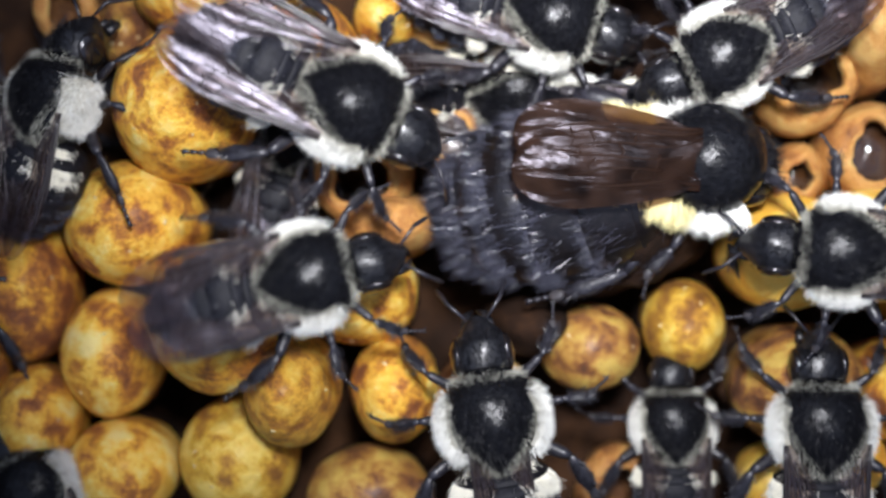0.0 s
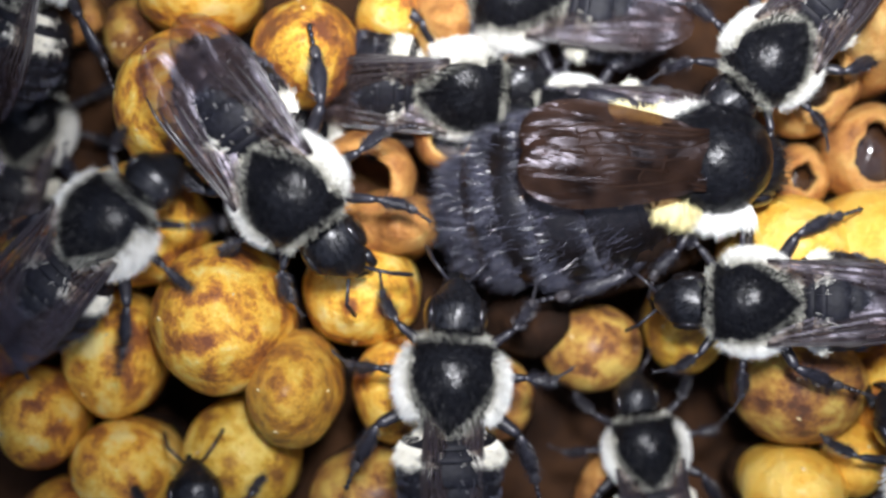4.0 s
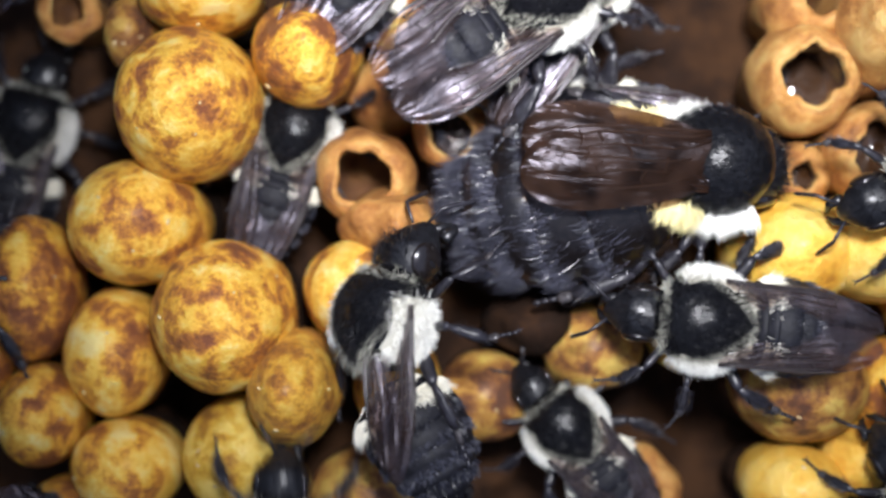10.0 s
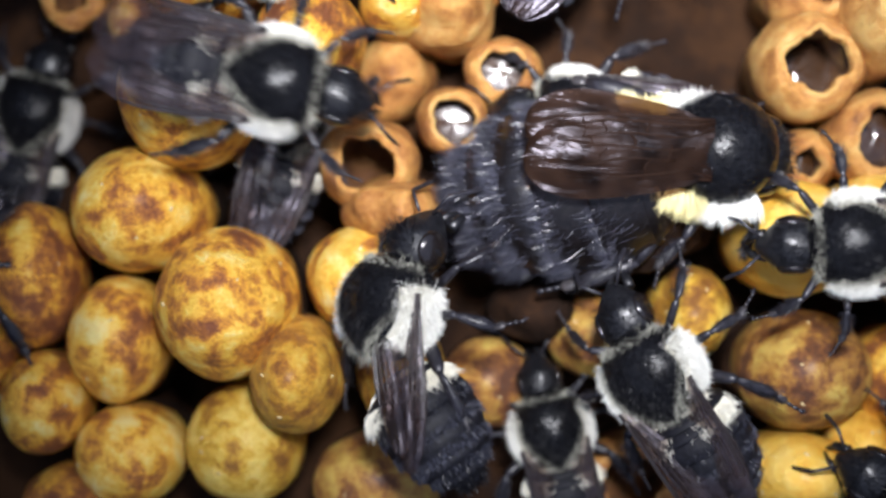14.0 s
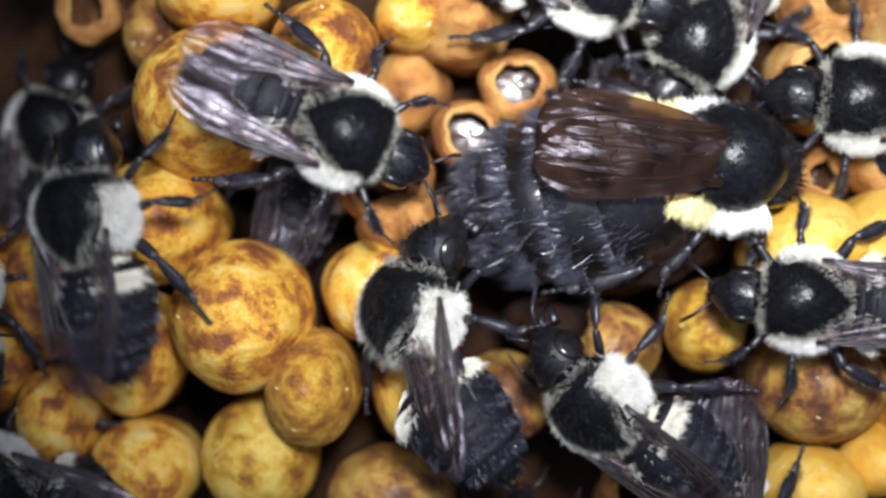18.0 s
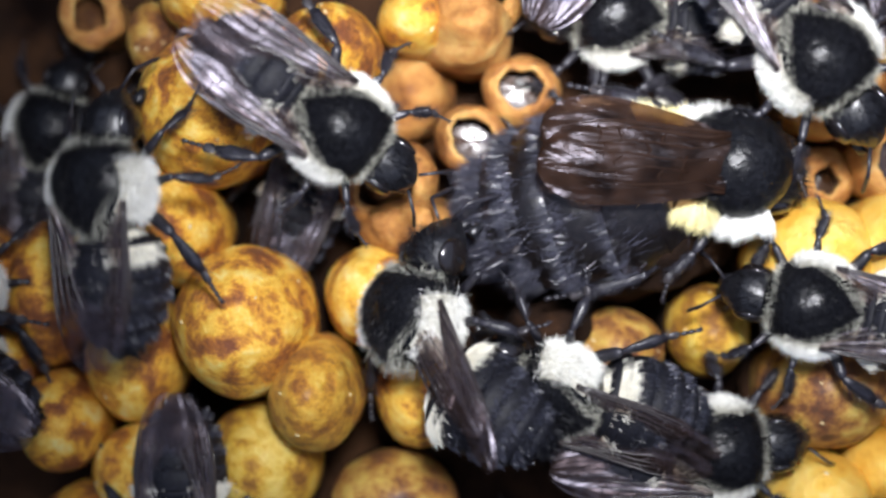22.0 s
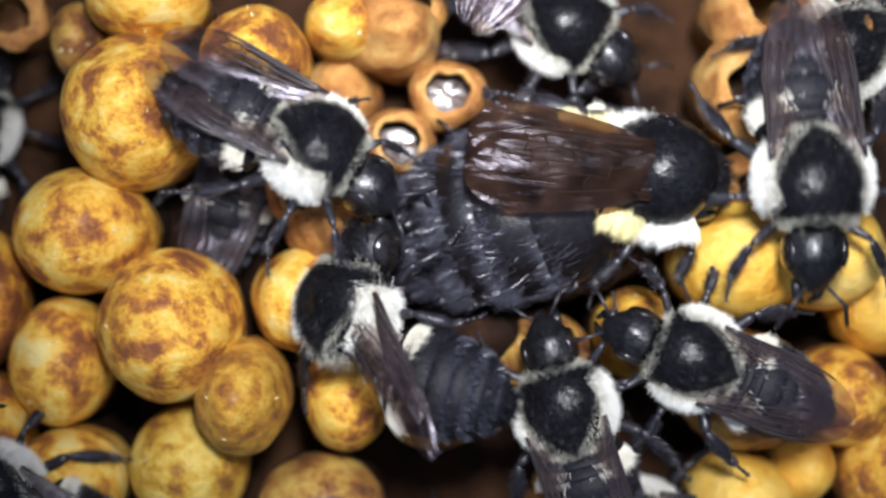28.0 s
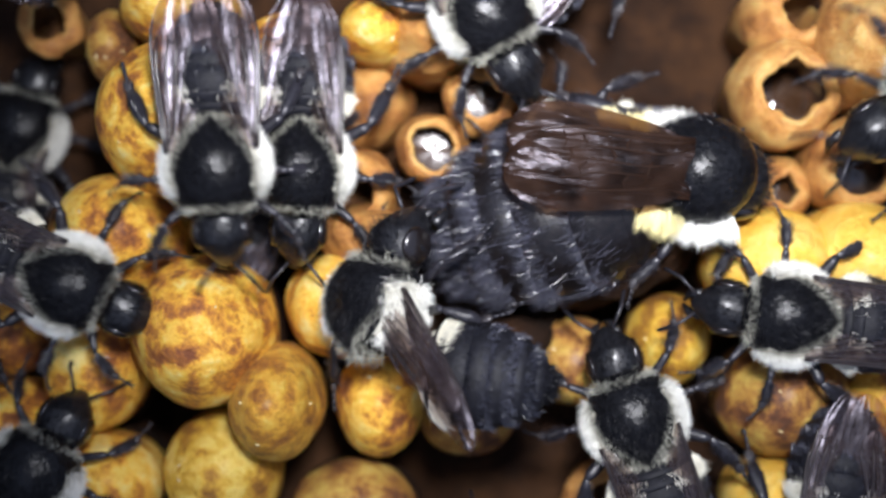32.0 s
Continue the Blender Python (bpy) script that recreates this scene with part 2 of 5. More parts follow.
def lathe(profile, nu=32, wobble=0.0, seed=0.0, flat=(1, 1), ragged=()):
    """Surface of revolution about z from (radius, height) pairs, with an uneven wall."""
    verts, faces = [], []
    for j, (r, h) in enumerate(profile):
        for i in range(nu):
            a = 2 * math.pi * i / nu
            k = 1 + wobble * noise.noise(Vector((math.cos(a) * 1.6 + seed, math.sin(a) * 1.6, h * 0.35 + seed)))
            if j in ragged:
                k += 0.26 * noise.noise(Vector((math.cos(a) * 1.5 + seed * 3, math.sin(a) * 1.5, seed))) + 0.07 * noise.noise(Vector((math.cos(a) * 5 + seed * 3, math.sin(a) * 5, seed)))
            kz = wobble * 2.2 * noise.noise(Vector((math.cos(a) * 1.4 - seed, math.sin(a) * 1.4, 3.0)))
            verts.append((r * k * math.cos(a) * flat[0], r * k * math.sin(a) * flat[1], h + kz))
    for j in range(len(profile) - 1):
        for i in range(nu):
            faces.append((j * nu + i, j * nu + (i + 1) % nu, (j + 1) * nu + (i + 1) % nu, (j + 1) * nu + i))
    return verts, faces


def tube(points, radii, n=8, squash=1.0):
    """Tapered tube through points; closed ends."""
    verts, faces = [], []
    pts = [Vector(p) for p in points]
    for k, p in enumerate(pts):
        d = (pts[min(k + 1, len(pts) - 1)] - pts[max(k - 1, 0)]).normalized()
        u = d.cross(Vector((0.13, 0.21, 0.97))).normalized()
        w = d.cross(u)
        for i in range(n):
            a = 2 * math.pi * i / n
            verts.append(tuple(p + u * math.cos(a) * radii[k] + w * math.sin(a) * radii[k] * squash))
    for k in range(len(pts) - 1):
        for i in range(n):
            faces.append((k * n + i, k * n + (i + 1) % n, (k + 1) * n + (i + 1) % n, (k + 1) * n + i))
    faces.append(tuple(range(n))[::-1])
    faces.append(tuple(range((len(pts) - 1) * n, len(pts) * n)))
    return verts, faces


def joined(*pieces):
    verts, faces = [], []
    for v, f in pieces:
        k = len(verts)
        verts += v
        faces += [tuple(i + k for i in q) for q in f]
    return verts, faces


def fur(rng, count, c, r, accept, length, width=0.07, back=0.6, up=0.0, lift=1.0, jitter=0.3):
    """Hairs on an ellipsoid: narrow bent blades that lean backwards. accept(d, p) picks the places."""
    verts, faces = [], []
    made = tries = 0
    while made < count and tries < count * 60:
        tries += 1
        d = Vector((rng.gauss(0, 1), rng.gauss(0, 1), rng.gauss(0, 1))).normalized()
        p = Vector((c[0] + d.x * r[0], c[1] + d.y * r[1], c[2] + d.z * r[2]))
        if not accept(d, p):
            continue
        made += 1
        nrm = Vector((d.x / r[0], d.y / r[1], d.z / r[2])).normalized()
        j = Vector((rng.gauss(0, jitter), rng.gauss(0, jitter), rng.gauss(0, jitter)))
        way = (nrm * lift + Vector((-back, 0, up)) + j).normalized()
        bent = (way + Vector((-back, 0, 0)) * 0.5).normalized()
        ln = length * rng.uniform(0.65, 1.2)
        side = way.cross(Vector((rng.gauss(0, 1), rng.gauss(0, 1), rng.gauss(0, 1)))).normalized() * width * 0.5
        root = p - nrm * 0.1
        mid = root + way * ln * 0.55
        tip = mid + bent * ln * 0.45
        k = len(verts)
        verts += [tuple(root - side), tuple(root + side), tuple(mid + side * 0.8), tuple(mid - side * 0.8), tuple(tip)]
        faces += [(k, k + 1, k + 2, k + 3), (k + 3, k + 2, k + 4)]
    return verts, faces


def brush(rng, count, x0, x1, y, z, length):
    """A fan of hairs rooted along a line beside the thorax, pointing away from it."""
    verts, faces, way_out = [], [], 1 if y > 0 else -1
    for _ in range(count):
        u = rng.random()
        lock = 0.65 * u + 0.35 * round(u * 9) / 9
        root = Vector((x0 + (x1 - x0) * u, y + rng.uniform(-0.35, 0.25) * way_out, z + rng.gauss(0, 0.32)))
        way = Vector(((lock - 0.5) * 0.9 + rng.gauss(0, 0.16), way_out, rng.gauss(0.1, 0.22))).normalized()
        ln = length * (0.85 + 0.15 * math.sin(u * 7 + x0)) * rng.uniform(0.5, 1.05)
        side = way.cross(Vector((rng.gauss(0, 1), rng.gauss(0, 1), rng.gauss(0, 1)))).normalized() * 0.015
        mid = root + way * ln * 0.6
        tip = mid + (way + Vector((-0.25, 0, -0.2))).normalized() * ln * 0.4
        k = len(verts)
        verts += [tuple(root - side), tuple(root + side), tuple(mid + side * 0.8), tuple(mid - side * 0.8), tuple(tip)]
        faces += [(k, k + 1, k + 2, k + 3), (k + 3, k + 2, k + 4)]
    return verts, faces


# ---- bees ----


def wing_shape(length, width, sweep, root, flare):
    """Outline stations of a wing along its length: front and rear edge. Narrow root, broad round tip."""
    rows = []
    n = 22
    for i in range(n + 1):
        s = math.sin(math.pi / 2 * i / n) * 0.75 + 0.25 * i / n
        half = width * (root + (0.5 - root) * (s / 0.62) ** flare) if s < 0.62 else 0.5 * width * max(0.0, 1 - ((s - 0.62) / 0.38) ** 2.2) ** 0.5
        middle = 0.10 * width - half if s < 0.62 else -0.40 * width - 0.06 * width * (s - 0.62) / 0.38
        bow = sweep * s * s * width
        rows.append((s * length, middle + half - bow, middle - half - bow))
    return rows


def wing(parent, root, side, length, width, splay, droop, twist, wing_mat, name="forewing", sweep=0.12, arch=0.07, vein_mat=None, root_width=0.08, flare=0.8, pleat=0.02):
    """A membrane with raised veins, rooted at the thorax and laid back along the body."""
    rows = wing_shape(length, width, sweep, root_width, flare)
    verts, faces, m = [], [], 26
    ribs = (0.0, 0.10, 0.26, 0.42, 0.58, 0.76, 1.0)

    def crease(k, x):
        """Arched across, and pleated: the veins run along the folds."""
        c = max(i for i in range(6) if ribs[i] <= min(k, 0.999))
        u = (k - ribs[c]) / (ribs[c + 1] - ribs[c])
        fold = pleat * (1 if c % 2 else -1) * math.sin(math.pi * u) * min(1, x / length * 3)
        return width * arch * math.sin(math.pi * min(1, k * 1.1)) + fold + 2.4 * pleat * noise.noise(Vector((x * 0.9, k * 2.2 + side, length)))

    for x, f, r in rows:
        for k in range(m + 1):
            y = f + (r - f) * k / m
            z = crease(k / m, x)
            verts.append((-x, y * side, z))
    n = m + 1
    for i in range(len(rows) - 1):
        for k in range(m):
            faces.append((i * n + k, i * n + k + 1, (i + 1) * n + k + 1, (i + 1) * n + k))
    top = len(verts)
    verts += [(x, y, z - 0.03) for x, y, z in verts]
    faces += [tuple(i + top for i in q[::-1]) for q in faces]
    ob = part(name, (verts, faces), wing_mat, parent)
    ob.matrix_basis = Matrix.Translation(Vector(root) * MM) @ pose(0, 0, 0, twist * side, droop, -splay * side)

    def at(s, k):
        i = max(k1 for k1 in range(len(rows) - 1) if rows[k1][0] <= s * length)
        a, b = rows[i], rows[i + 1]
        u = (s * length - a[0]) / (b[0] - a[0])
        x = a[0] + (b[0] - a[0]) * u
        f = a[1] + (b[1] - a[1]) * u
        r = a[2] + (b[2] - a[2]) * u
        y = f + (r - f) * k
        return (-x, y * side, 0.03 + crease(k, x))

    lines = [[(s / 10, 0.02) for s in range(9)], [(s / 10, 0.10 + 0.02 * math.sin(s)) for s in range(8)], [(s / 10, 0.26 + 0.03 * math.sin(s)) for s in range(8)],
             [(s / 10, 0.42 + 0.04 * math.sin(s * 0.8)) for s in range(1, 8)], [(s / 10, 0.58 + 0.04 * math.sin(s * 1.1)) for s in range(2, 8)], [(s / 10, 0.76) for s in range(1, 7)],
             [(0.34, 0.10), (0.36, 0.20), (0.35, 0.27)], [(0.44, 0.26), (0.41, 0.34), (0.43, 0.43)], [(0.60, 0.10), (0.57, 0.20), (0.58, 0.27)], [(0.56, 0.42), (0.60, 0.50), (0.58, 0.58)],
             [(0.70, 0.06), (0.68, 0.18), (0.69, 0.27)], [(0.33, 0.57), (0.36, 0.66), (0.34, 0.76)], [(0.66, 0.27), (0.64, 0.35), (0.66, 0.43)], [(0.22, 0.4), (0.25, 0.75)]]
    for k, line in enumerate(lines):
        w = 0.075 if k < 2 else 0.048
        part("vein", tube([at(*q) for q in line], [w] * (len(line) - 1) + [w * 0.5], 5), vein_mat or M_VEIN, ob)
    return ob


def leg(parent, root, side, knee, ankle, foot, stout, hairy_rng):
    """Femur, tibia and jointed tarsus, with short bristles on the tibia."""
    y = side
    flip = lambda p: (p[0], p[1] * y, p[2])
    root, knee, ankle, foot = flip(root), flip(knee), flip(ankle), flip(foot)
    mid = lambda a, b, s: tuple(a[i] + (b[i] - a[i]) * s for i in range(3))
    femur = part("leg", tube([root, mid(root, knee, 0.4), mid(root, knee, 0.85), knee], [0.34 * stout, 0.44 * stout, 0.36 * stout, 0.22 * stout]), M_LEG, parent)
    tib = tube([knee, mid(knee, ankle, 0.25), mid(knee, ankle, 0.7), ankle], [0.20 * stout, 0.36 * stout, 0.52 * stout, 0.30 * stout], 8, 0.6)
    bristles = []
    for _ in range(260):
        s = hairy_rng.uniform(0.1, 1.0)
        p = Vector(mid(knee, ankle, s))
        d = Vector((hairy_rng.gauss(0, 1), hairy_rng.gauss(0, 1), hairy_rng.gauss(0, 1))).normalized()
        q = p + d * 0.3 * stout
        e = q + d * 0.45 + (Vector(ankle) - Vector(knee)).normalized() * 0.35
        w = d.cross(Vector((0.3, 0.5, 0.8))).normalized() * 0.02
        bristles.append(([tuple(q - w), tuple(q + w), tuple(e)], [(0, 1, 2)]))
    part("tibia", tib, M_LEG, femur)
    tagged(part("leg_hair", joined(*bristles), M_LEG, femur), kind="stuff")
    steps = [mid(ankle, foot, k / 5) for k in range(6)]
    part("basitarsus", tube([steps[0], mid(steps[0], steps[2], 0.3), mid(steps[0], steps[2], 0.75), steps[2]], [0.16 * stout, 0.32 * stout, 0.32 * stout, 0.12 * stout], 8, 0.5), M_PADDLE, femur)
    pieces = [tube([steps[k], mid(steps[k], steps[k + 1], 0.6), steps[k + 1]], [0.11 * stout, 0.15 * stout, 0.09 * stout], 6) for k in range(2, 5)]
    claw = [tube([foot, (foot[0] + 0.25, foot[1] + s * 0.18, foot[2] - 0.12)], [0.07, 0.02], 5) for s in (-1, 1)]
    part("tarsus", joined(*pieces, *claw), M_LEG, femur)
    return femur


def guard_hair(rng, a, b, ra, rb, length):
    """Sparse long pale hairs in pointed locks along the rear margin of a segment."""
    verts, faces = [], []
    for lock in range(64):
        mid_angle = lock * 2 * math.pi / 64 + rng.uniform(-0.07, 0.07)
        reach = length * rng.uniform(0.45, 1.05)
        rise = rng.uniform(0.25, 0.7)
        u0 = rng.uniform(0.35, 0.8)
        tip_point = Vector((math.cos(mid_angle), math.sin(mid_angle), 0)) * (ra + (rb - ra) * u0 + rise * reach) + Vector((0, 0, a + (b - a) * u0 + reach))
        for _ in range(rng.randint(5, 10)):
            ang = mid_angle + rng.gauss(0, 0.05)
            u = u0 + rng.uniform(-0.15, 0.15)
            r = ra + (rb - ra) * u
            p = Vector((math.cos(ang) * r, math.sin(ang) * r, a + (b - a) * u))
            e = tip_point + Vector((rng.gauss(0, 0.16), rng.gauss(0, 0.16), rng.gauss(0, 0.25)))
            bow = (p + e) / 2 + Vector((math.cos(ang), math.sin(ang), 0)) * reach * 0.12
            w = (e - p).cross(Vector((rng.gauss(0, 1), rng.gauss(0, 1), rng.gauss(0, 1)))).normalized() * 0.014
            i = len(verts)
            verts += [tuple(p - w), tuple(p + w), tuple(bow + w), tuple(bow - w), tuple(e)]
            faces += [(i, i + 1, i + 2, i + 3), (i + 3, i + 2, i + 4)]
    return verts, faces


def abdomen_parts(parent, rng, waist, segments, hair_mats, hair_len, tip_drop=0.0, bare=0.0, thick=0.03, skin=None, clumps=0, raise_by=0.45):
    """Overlapping tergites on a tapering core. segments: (start, end, radius start, radius end)."""
    first = segments[0]
    core_len = segments[-1][1]
    core = part("abdomen", lathe([(0.05, 0.0), (first[2] * 0.8, 0.25)] + [(s[3] * 0.94, s[1]) for s in segments[:-1]] + [(segments[-1][3] * 0.8, core_len - 0.2), (0.02, core_len)], 24),
                skin or M_CHITIN, parent)
    core.matrix_basis = Matrix.Translation(Vector(waist) * MM) @ pose(0, 0, 0, 0, -90 - tip_drop, 0)
    for k, (a, b, ra, rb) in enumerate(segments):
        prof = [(ra * 0.97, a + 0.02), (ra * 1.01, a + (b - a) * 0.25), ((ra + rb) / 2 * 1.035, (a + b) / 2), (rb * 1.03, b - 0.12), (rb * 1.0, b), (rb * 0.93, b - 0.05)]
        if k == 0:
            prof.insert(0, (0.15, a - 0.25))
        mat, count = hair_mats[k]
        part("tergite", lathe(prof, 28), skin or M_CHITIN, core)
        verts, faces = [], []
        for _ in range(count):
            u = (0.0 if mat is M_CREAMFUR else bare) + (1 - (0.0 if mat is M_CREAMFUR else bare)) * rng.random()
            ang = rng.choice((-1, 1)) * min(2.1, abs(rng.gauss(1.05, 0.26))) if mat is M_CREAMFUR else rng.uniform(0, 2 * math.pi)
            pull = Vector((0, 0, 0))
            if clumps:
                cell = 2 * math.pi / clumps
                tuft = round(ang / cell)
                off = ang - tuft * cell - 0.3 * cell * math.sin(tuft * 7.3 + k)
                pull = Vector((math.sin(ang), -math.cos(ang), 0)) * off * rb * 0.55 + Vector((0, 0, 0.25 * math.sin(tuft * 3.7 + k * 2.0)))
            h = a + (b - a) * u
            r = ra + (rb - ra) * u
            ca, sa = math.cos(ang), math.sin(ang)
            p = Vector((ca * r, sa * r, h))
            way = (Vector((ca, sa, 0)) * raise_by + Vector((0, 0, 1.0)) + Vector((rng.gauss(0, 0.25), rng.gauss(0, 0.25), rng.gauss(0, 0.2)))).normalized()
            ln = hair_len * (0.3 + 0.8 * rng.random() ** 1.6) * (1.45 if mat is M_CREAMFUR else 1.0)
            if mat is M_CREAMFUR:
                ln *= rng.uniform(0.6, 1.15)
                way = (way + Vector((ca, sa, 0)) * 0.45 + Vector((rng.gauss(0, 0.3), rng.gauss(0, 0.3), 0))).normalized()
            if clumps:
                ln *= 0.6 + 0.7 * abs(math.sin(tuft * 5.1 + k * 1.7))
            side = way.cross(Vector((rng.gauss(0, 1), rng.gauss(0, 1), rng.gauss(0, 1)))).normalized() * thick
            mid = p + way * ln * 0.5
            tip = mid + (way + Vector((-ca, -sa, 0)) * 0.35).normalized() * ln * 0.5 + pull
            i = len(verts)
            verts += [tuple(p - side), tuple(p + side), tuple(mid + side * 0.8), tuple(mid - side * 0.8), tuple(tip)]
            faces += [(i, i + 1, i + 2, i + 3), (i + 3, i + 2, i + 4)]
        if count:
            part("hair_band", (verts, faces), mat, core)
        if clumps:
            part("guard_hair", guard_hair(rng, a, b, ra, rb, hair_len * 0.7), M_QUEENFUR, core, "long slate-grey tips of the hair band")
    return core


def face_split(ob, material, chosen):
    ob.data.materials.append(material)
    for f in ob.data.polygons:
        if chosen(f.center / MM):
            f.material_index = 1


def head_parts(parent, rng, at, r, tilt):
    v, f = ellipsoid((0, 0, 0), r, 26, 16, 0.05, 1.2)
    v = [(x, y * (1 - 0.5 * max(0.0, x) / r[0]), z * (1 - 0.3 * max(0.0, x) / r[0])) for x, y, z in v]
    head = part("head", (v, f), M_CHITIN, parent)
    head.matrix_basis = Matrix.Translation(Vector(at) * MM) @ pose(0, 0, 0, 0, tilt, 0)
    for s in (-1, 1):
        part("eye", ellipsoid((-0.12 * r[0], s * r[1] * 0.76, 0.10), (r[0] * 0.5, r[1] * 0.24, r[2] * 0.66), 14, 10), M_EYE, head, "glossy dark compound eye")
        root = (r[0] * 0.75, s * 0.55, r[2] * 0.45)
        elbow = (r[0] * 0.75 + 1.0, s * 1.5, r[2] * 0.5 + 0.35)
        tip = (r[0] * 0.75 + 2.6, s * 2.0, -0.2)
        pts = [root, elbow] + [tuple(elbow[i] + (tip[i] - elbow[i]) * k / 6 for i in range(3)) for k in range(1, 7)]
        part("antenna", tube(pts, [0.10, 0.11, 0.14, 0.13, 0.14, 0.13, 0.14, 0.08], 7), M_LEG, head)
        part("mandible", tube([(r[0] * 0.8, s * 0.7, -r[2] * 0.5), (r[0] * 1.25, s * 0.55, -r[2] * 0.75), (r[0] * 1.45, s * 0.12, -r[2] * 0.9)], [0.34, 0.28, 0.1], 8), M_CHITIN, head)
    part("face_hair", fur(rng, 450, (0, 0, 0), r, lambda d, p: abs(d.y) < 0.7 and d.x < 0.4, 0.5, 0.03, 0.3, 0.1, 0.8), M_BLACKFUR, head)
    part("crown_hair", fur(rng, 350, (0, 0, 0), r, lambda d, p: d.x < 0.1 and d.z > 0.2 and abs(d.y) < 0.6, 0.8, 0.03, -0.5, 0.3, 0.9), M_BLACKFUR, head)
    return head


def worker_bee():
    """A worker, 15 mm long: x forward, z up, thorax at the origin."""
    rng = random.Random(5)
    bee = new("worker_bumblebee")
    tr = (3.05, 2.95, 2.5)
    thorax = part("thorax", ellipsoid((0, 0, 0), tr, 36, 24, 0.02, 0.8), M_SHIELD, bee)

    def disc(p):
        half = 2.28 if p[0] > 0.2 else 2.28 * max(0.0, 1 - ((0.2 - p[0]) / 3.0) ** 1.25)
        half *= 1 + 0.08 * noise.noise(Vector(p) * 0.9)
        return abs(p[1]) < half and p[0] < 2.4 and p[2] > 0

    def margin(p):
        half = 2.28 if p[0] > 0.2 else 2.28 * max(0.0, 1 - ((0.2 - p[0]) / 3.0) ** 1.25)
        return p[2] > 0 and (half * 0.93 < abs(p[1]) < half * 1.08 + 0.22 and p[0] < 1.8 or 2.2 < p[0] < 2.6 and abs(p[1]) < 2.0)

    face_split(thorax, M_PALESKIN, lambda p: -1.7 < p[2] < 1.4 and -1.9 < p[0] < 1.4 and abs(p[1]) > 1.9)
    part("shield_hair", fur(rng, 5000, (0, 0, 0), tr, lambda d, p: disc(p) and (d - Vector((0.12, 0, 0.99))).length > rng.uniform(0.05, 0.34), 0.55, 0.026, 0.8, 0, 0.6, 0.3), M_BLACKFUR, thorax)
    part("margin_hair", fur(rng, 1500, (0, 0, 0), tr, lambda d, p: margin(p), 0.6, 0.022, 0.3, 0.1, 0.9, 0.3), M_MARGINFUR, thorax, "pale hair line round the black back")
    part("fringe_hair", fur(rng, 300, (0, 0, 0), tr, lambda d, p: not disc(p) and p.z > 0.2 and (p.x < -1.0 or p.x > 0.6), 0.85, 0.022, 0.8, 0.1, 0.6, 0.4), M_FRINGE, thorax)
    part("side_hair", fur(rng, 6500, (0, 0, 0), tr, lambda d, p: -1.8 < p.z < 1.3 + 0.5 * noise.noise(p) and -1.9 < p.x < 1.5 + 0.7 * noise.noise(p * 1.3) and abs(p.y) > 1.7, 0.74, 0.028, 0.5, 0.25, 0.8, 0.5), M_PALEFUR, thorax,
         "dense cream-white collar hair")
    part("scutellum_hair", fur(rng, 120, (0, 0, 0), tr, lambda d, p: not disc(p) and p.z > 0.0 and -3.0 < p.x < -1.2 and abs(p.y) < 1.6, 0.9, 0.03, 1.2, 0.1, 0.6, 0.35), M_MARGINFUR, thorax, "long pale hair over the wing roots")
    part("breast_hair", fur(rng, 500, (0, 0, 0), tr, lambda d, p: p.z < -1.2, 0.6, 0.05, 0.4), M_BLACKFUR, thorax)
    head_parts(bee, rng, (3.75, 0, -1.15), (2.15, 1.82, 1.65), 26)
    segs = [(0.0, 0.95, 1.4, 2.6), (0.9, 1.6, 2.6, 2.85), (1.55, 2.95, 2.85, 2.88), (2.9, 4.15, 2.88, 2.75), (4.1, 5.4, 2.7, 2.3), (5.35, 6.45, 2.3, 1.6), (6.4, 7.4, 1.55, 0.45)]
    hairs = [(M_CREAMFUR, 3200), (M_CREAMFUR, 4200), (M_GREYFUR, 1500), (M_SILVERFUR, 1300), (M_SILVERFUR, 1200), (M_GREYFUR, 1000), (M_BLACKFUR, 500)]
    abdomen_parts(bee, rng, (-2.4, 0, -0.9), segs, hairs, 0.62, 7, 0.45, 0.018, M_HIDE)
    for s in (-1, 1):
        wing(bee, (-0.9, s * 2.25, 1.5 + 0.14 * s), s, 9.6, 3.3, 0, -1, 5, M_WING, pleat=0.04)
        wing(bee, (-1.5, s * 2.2, 1.3 + 0.1 * s), s, 6.9, 2.4, 3.5, -1, 9, M_WING, "hindwing", pleat=0.04)
        leg(bee, (1.6, 1.5, -1.8), s, (3.0, 3.3, -1.3), (4.3, 4.2, -2.6), (5.6, 4.5, -3.4), 0.68, rng)
        leg(bee, (0.1, 1.8, -2.0), s, (0.4, 4.1, -1.0), (0.2, 5.6, -2.6), (0.9, 6.9, -3.5), 0.72, rng)
        leg(bee, (-1.5, 1.7, -1.9), s, (-2.8, 4.0, -0.9), (-5.0, 5.0, -2.3), (-6.9, 5.6, -3.4), 0.98, rng)
    return bee


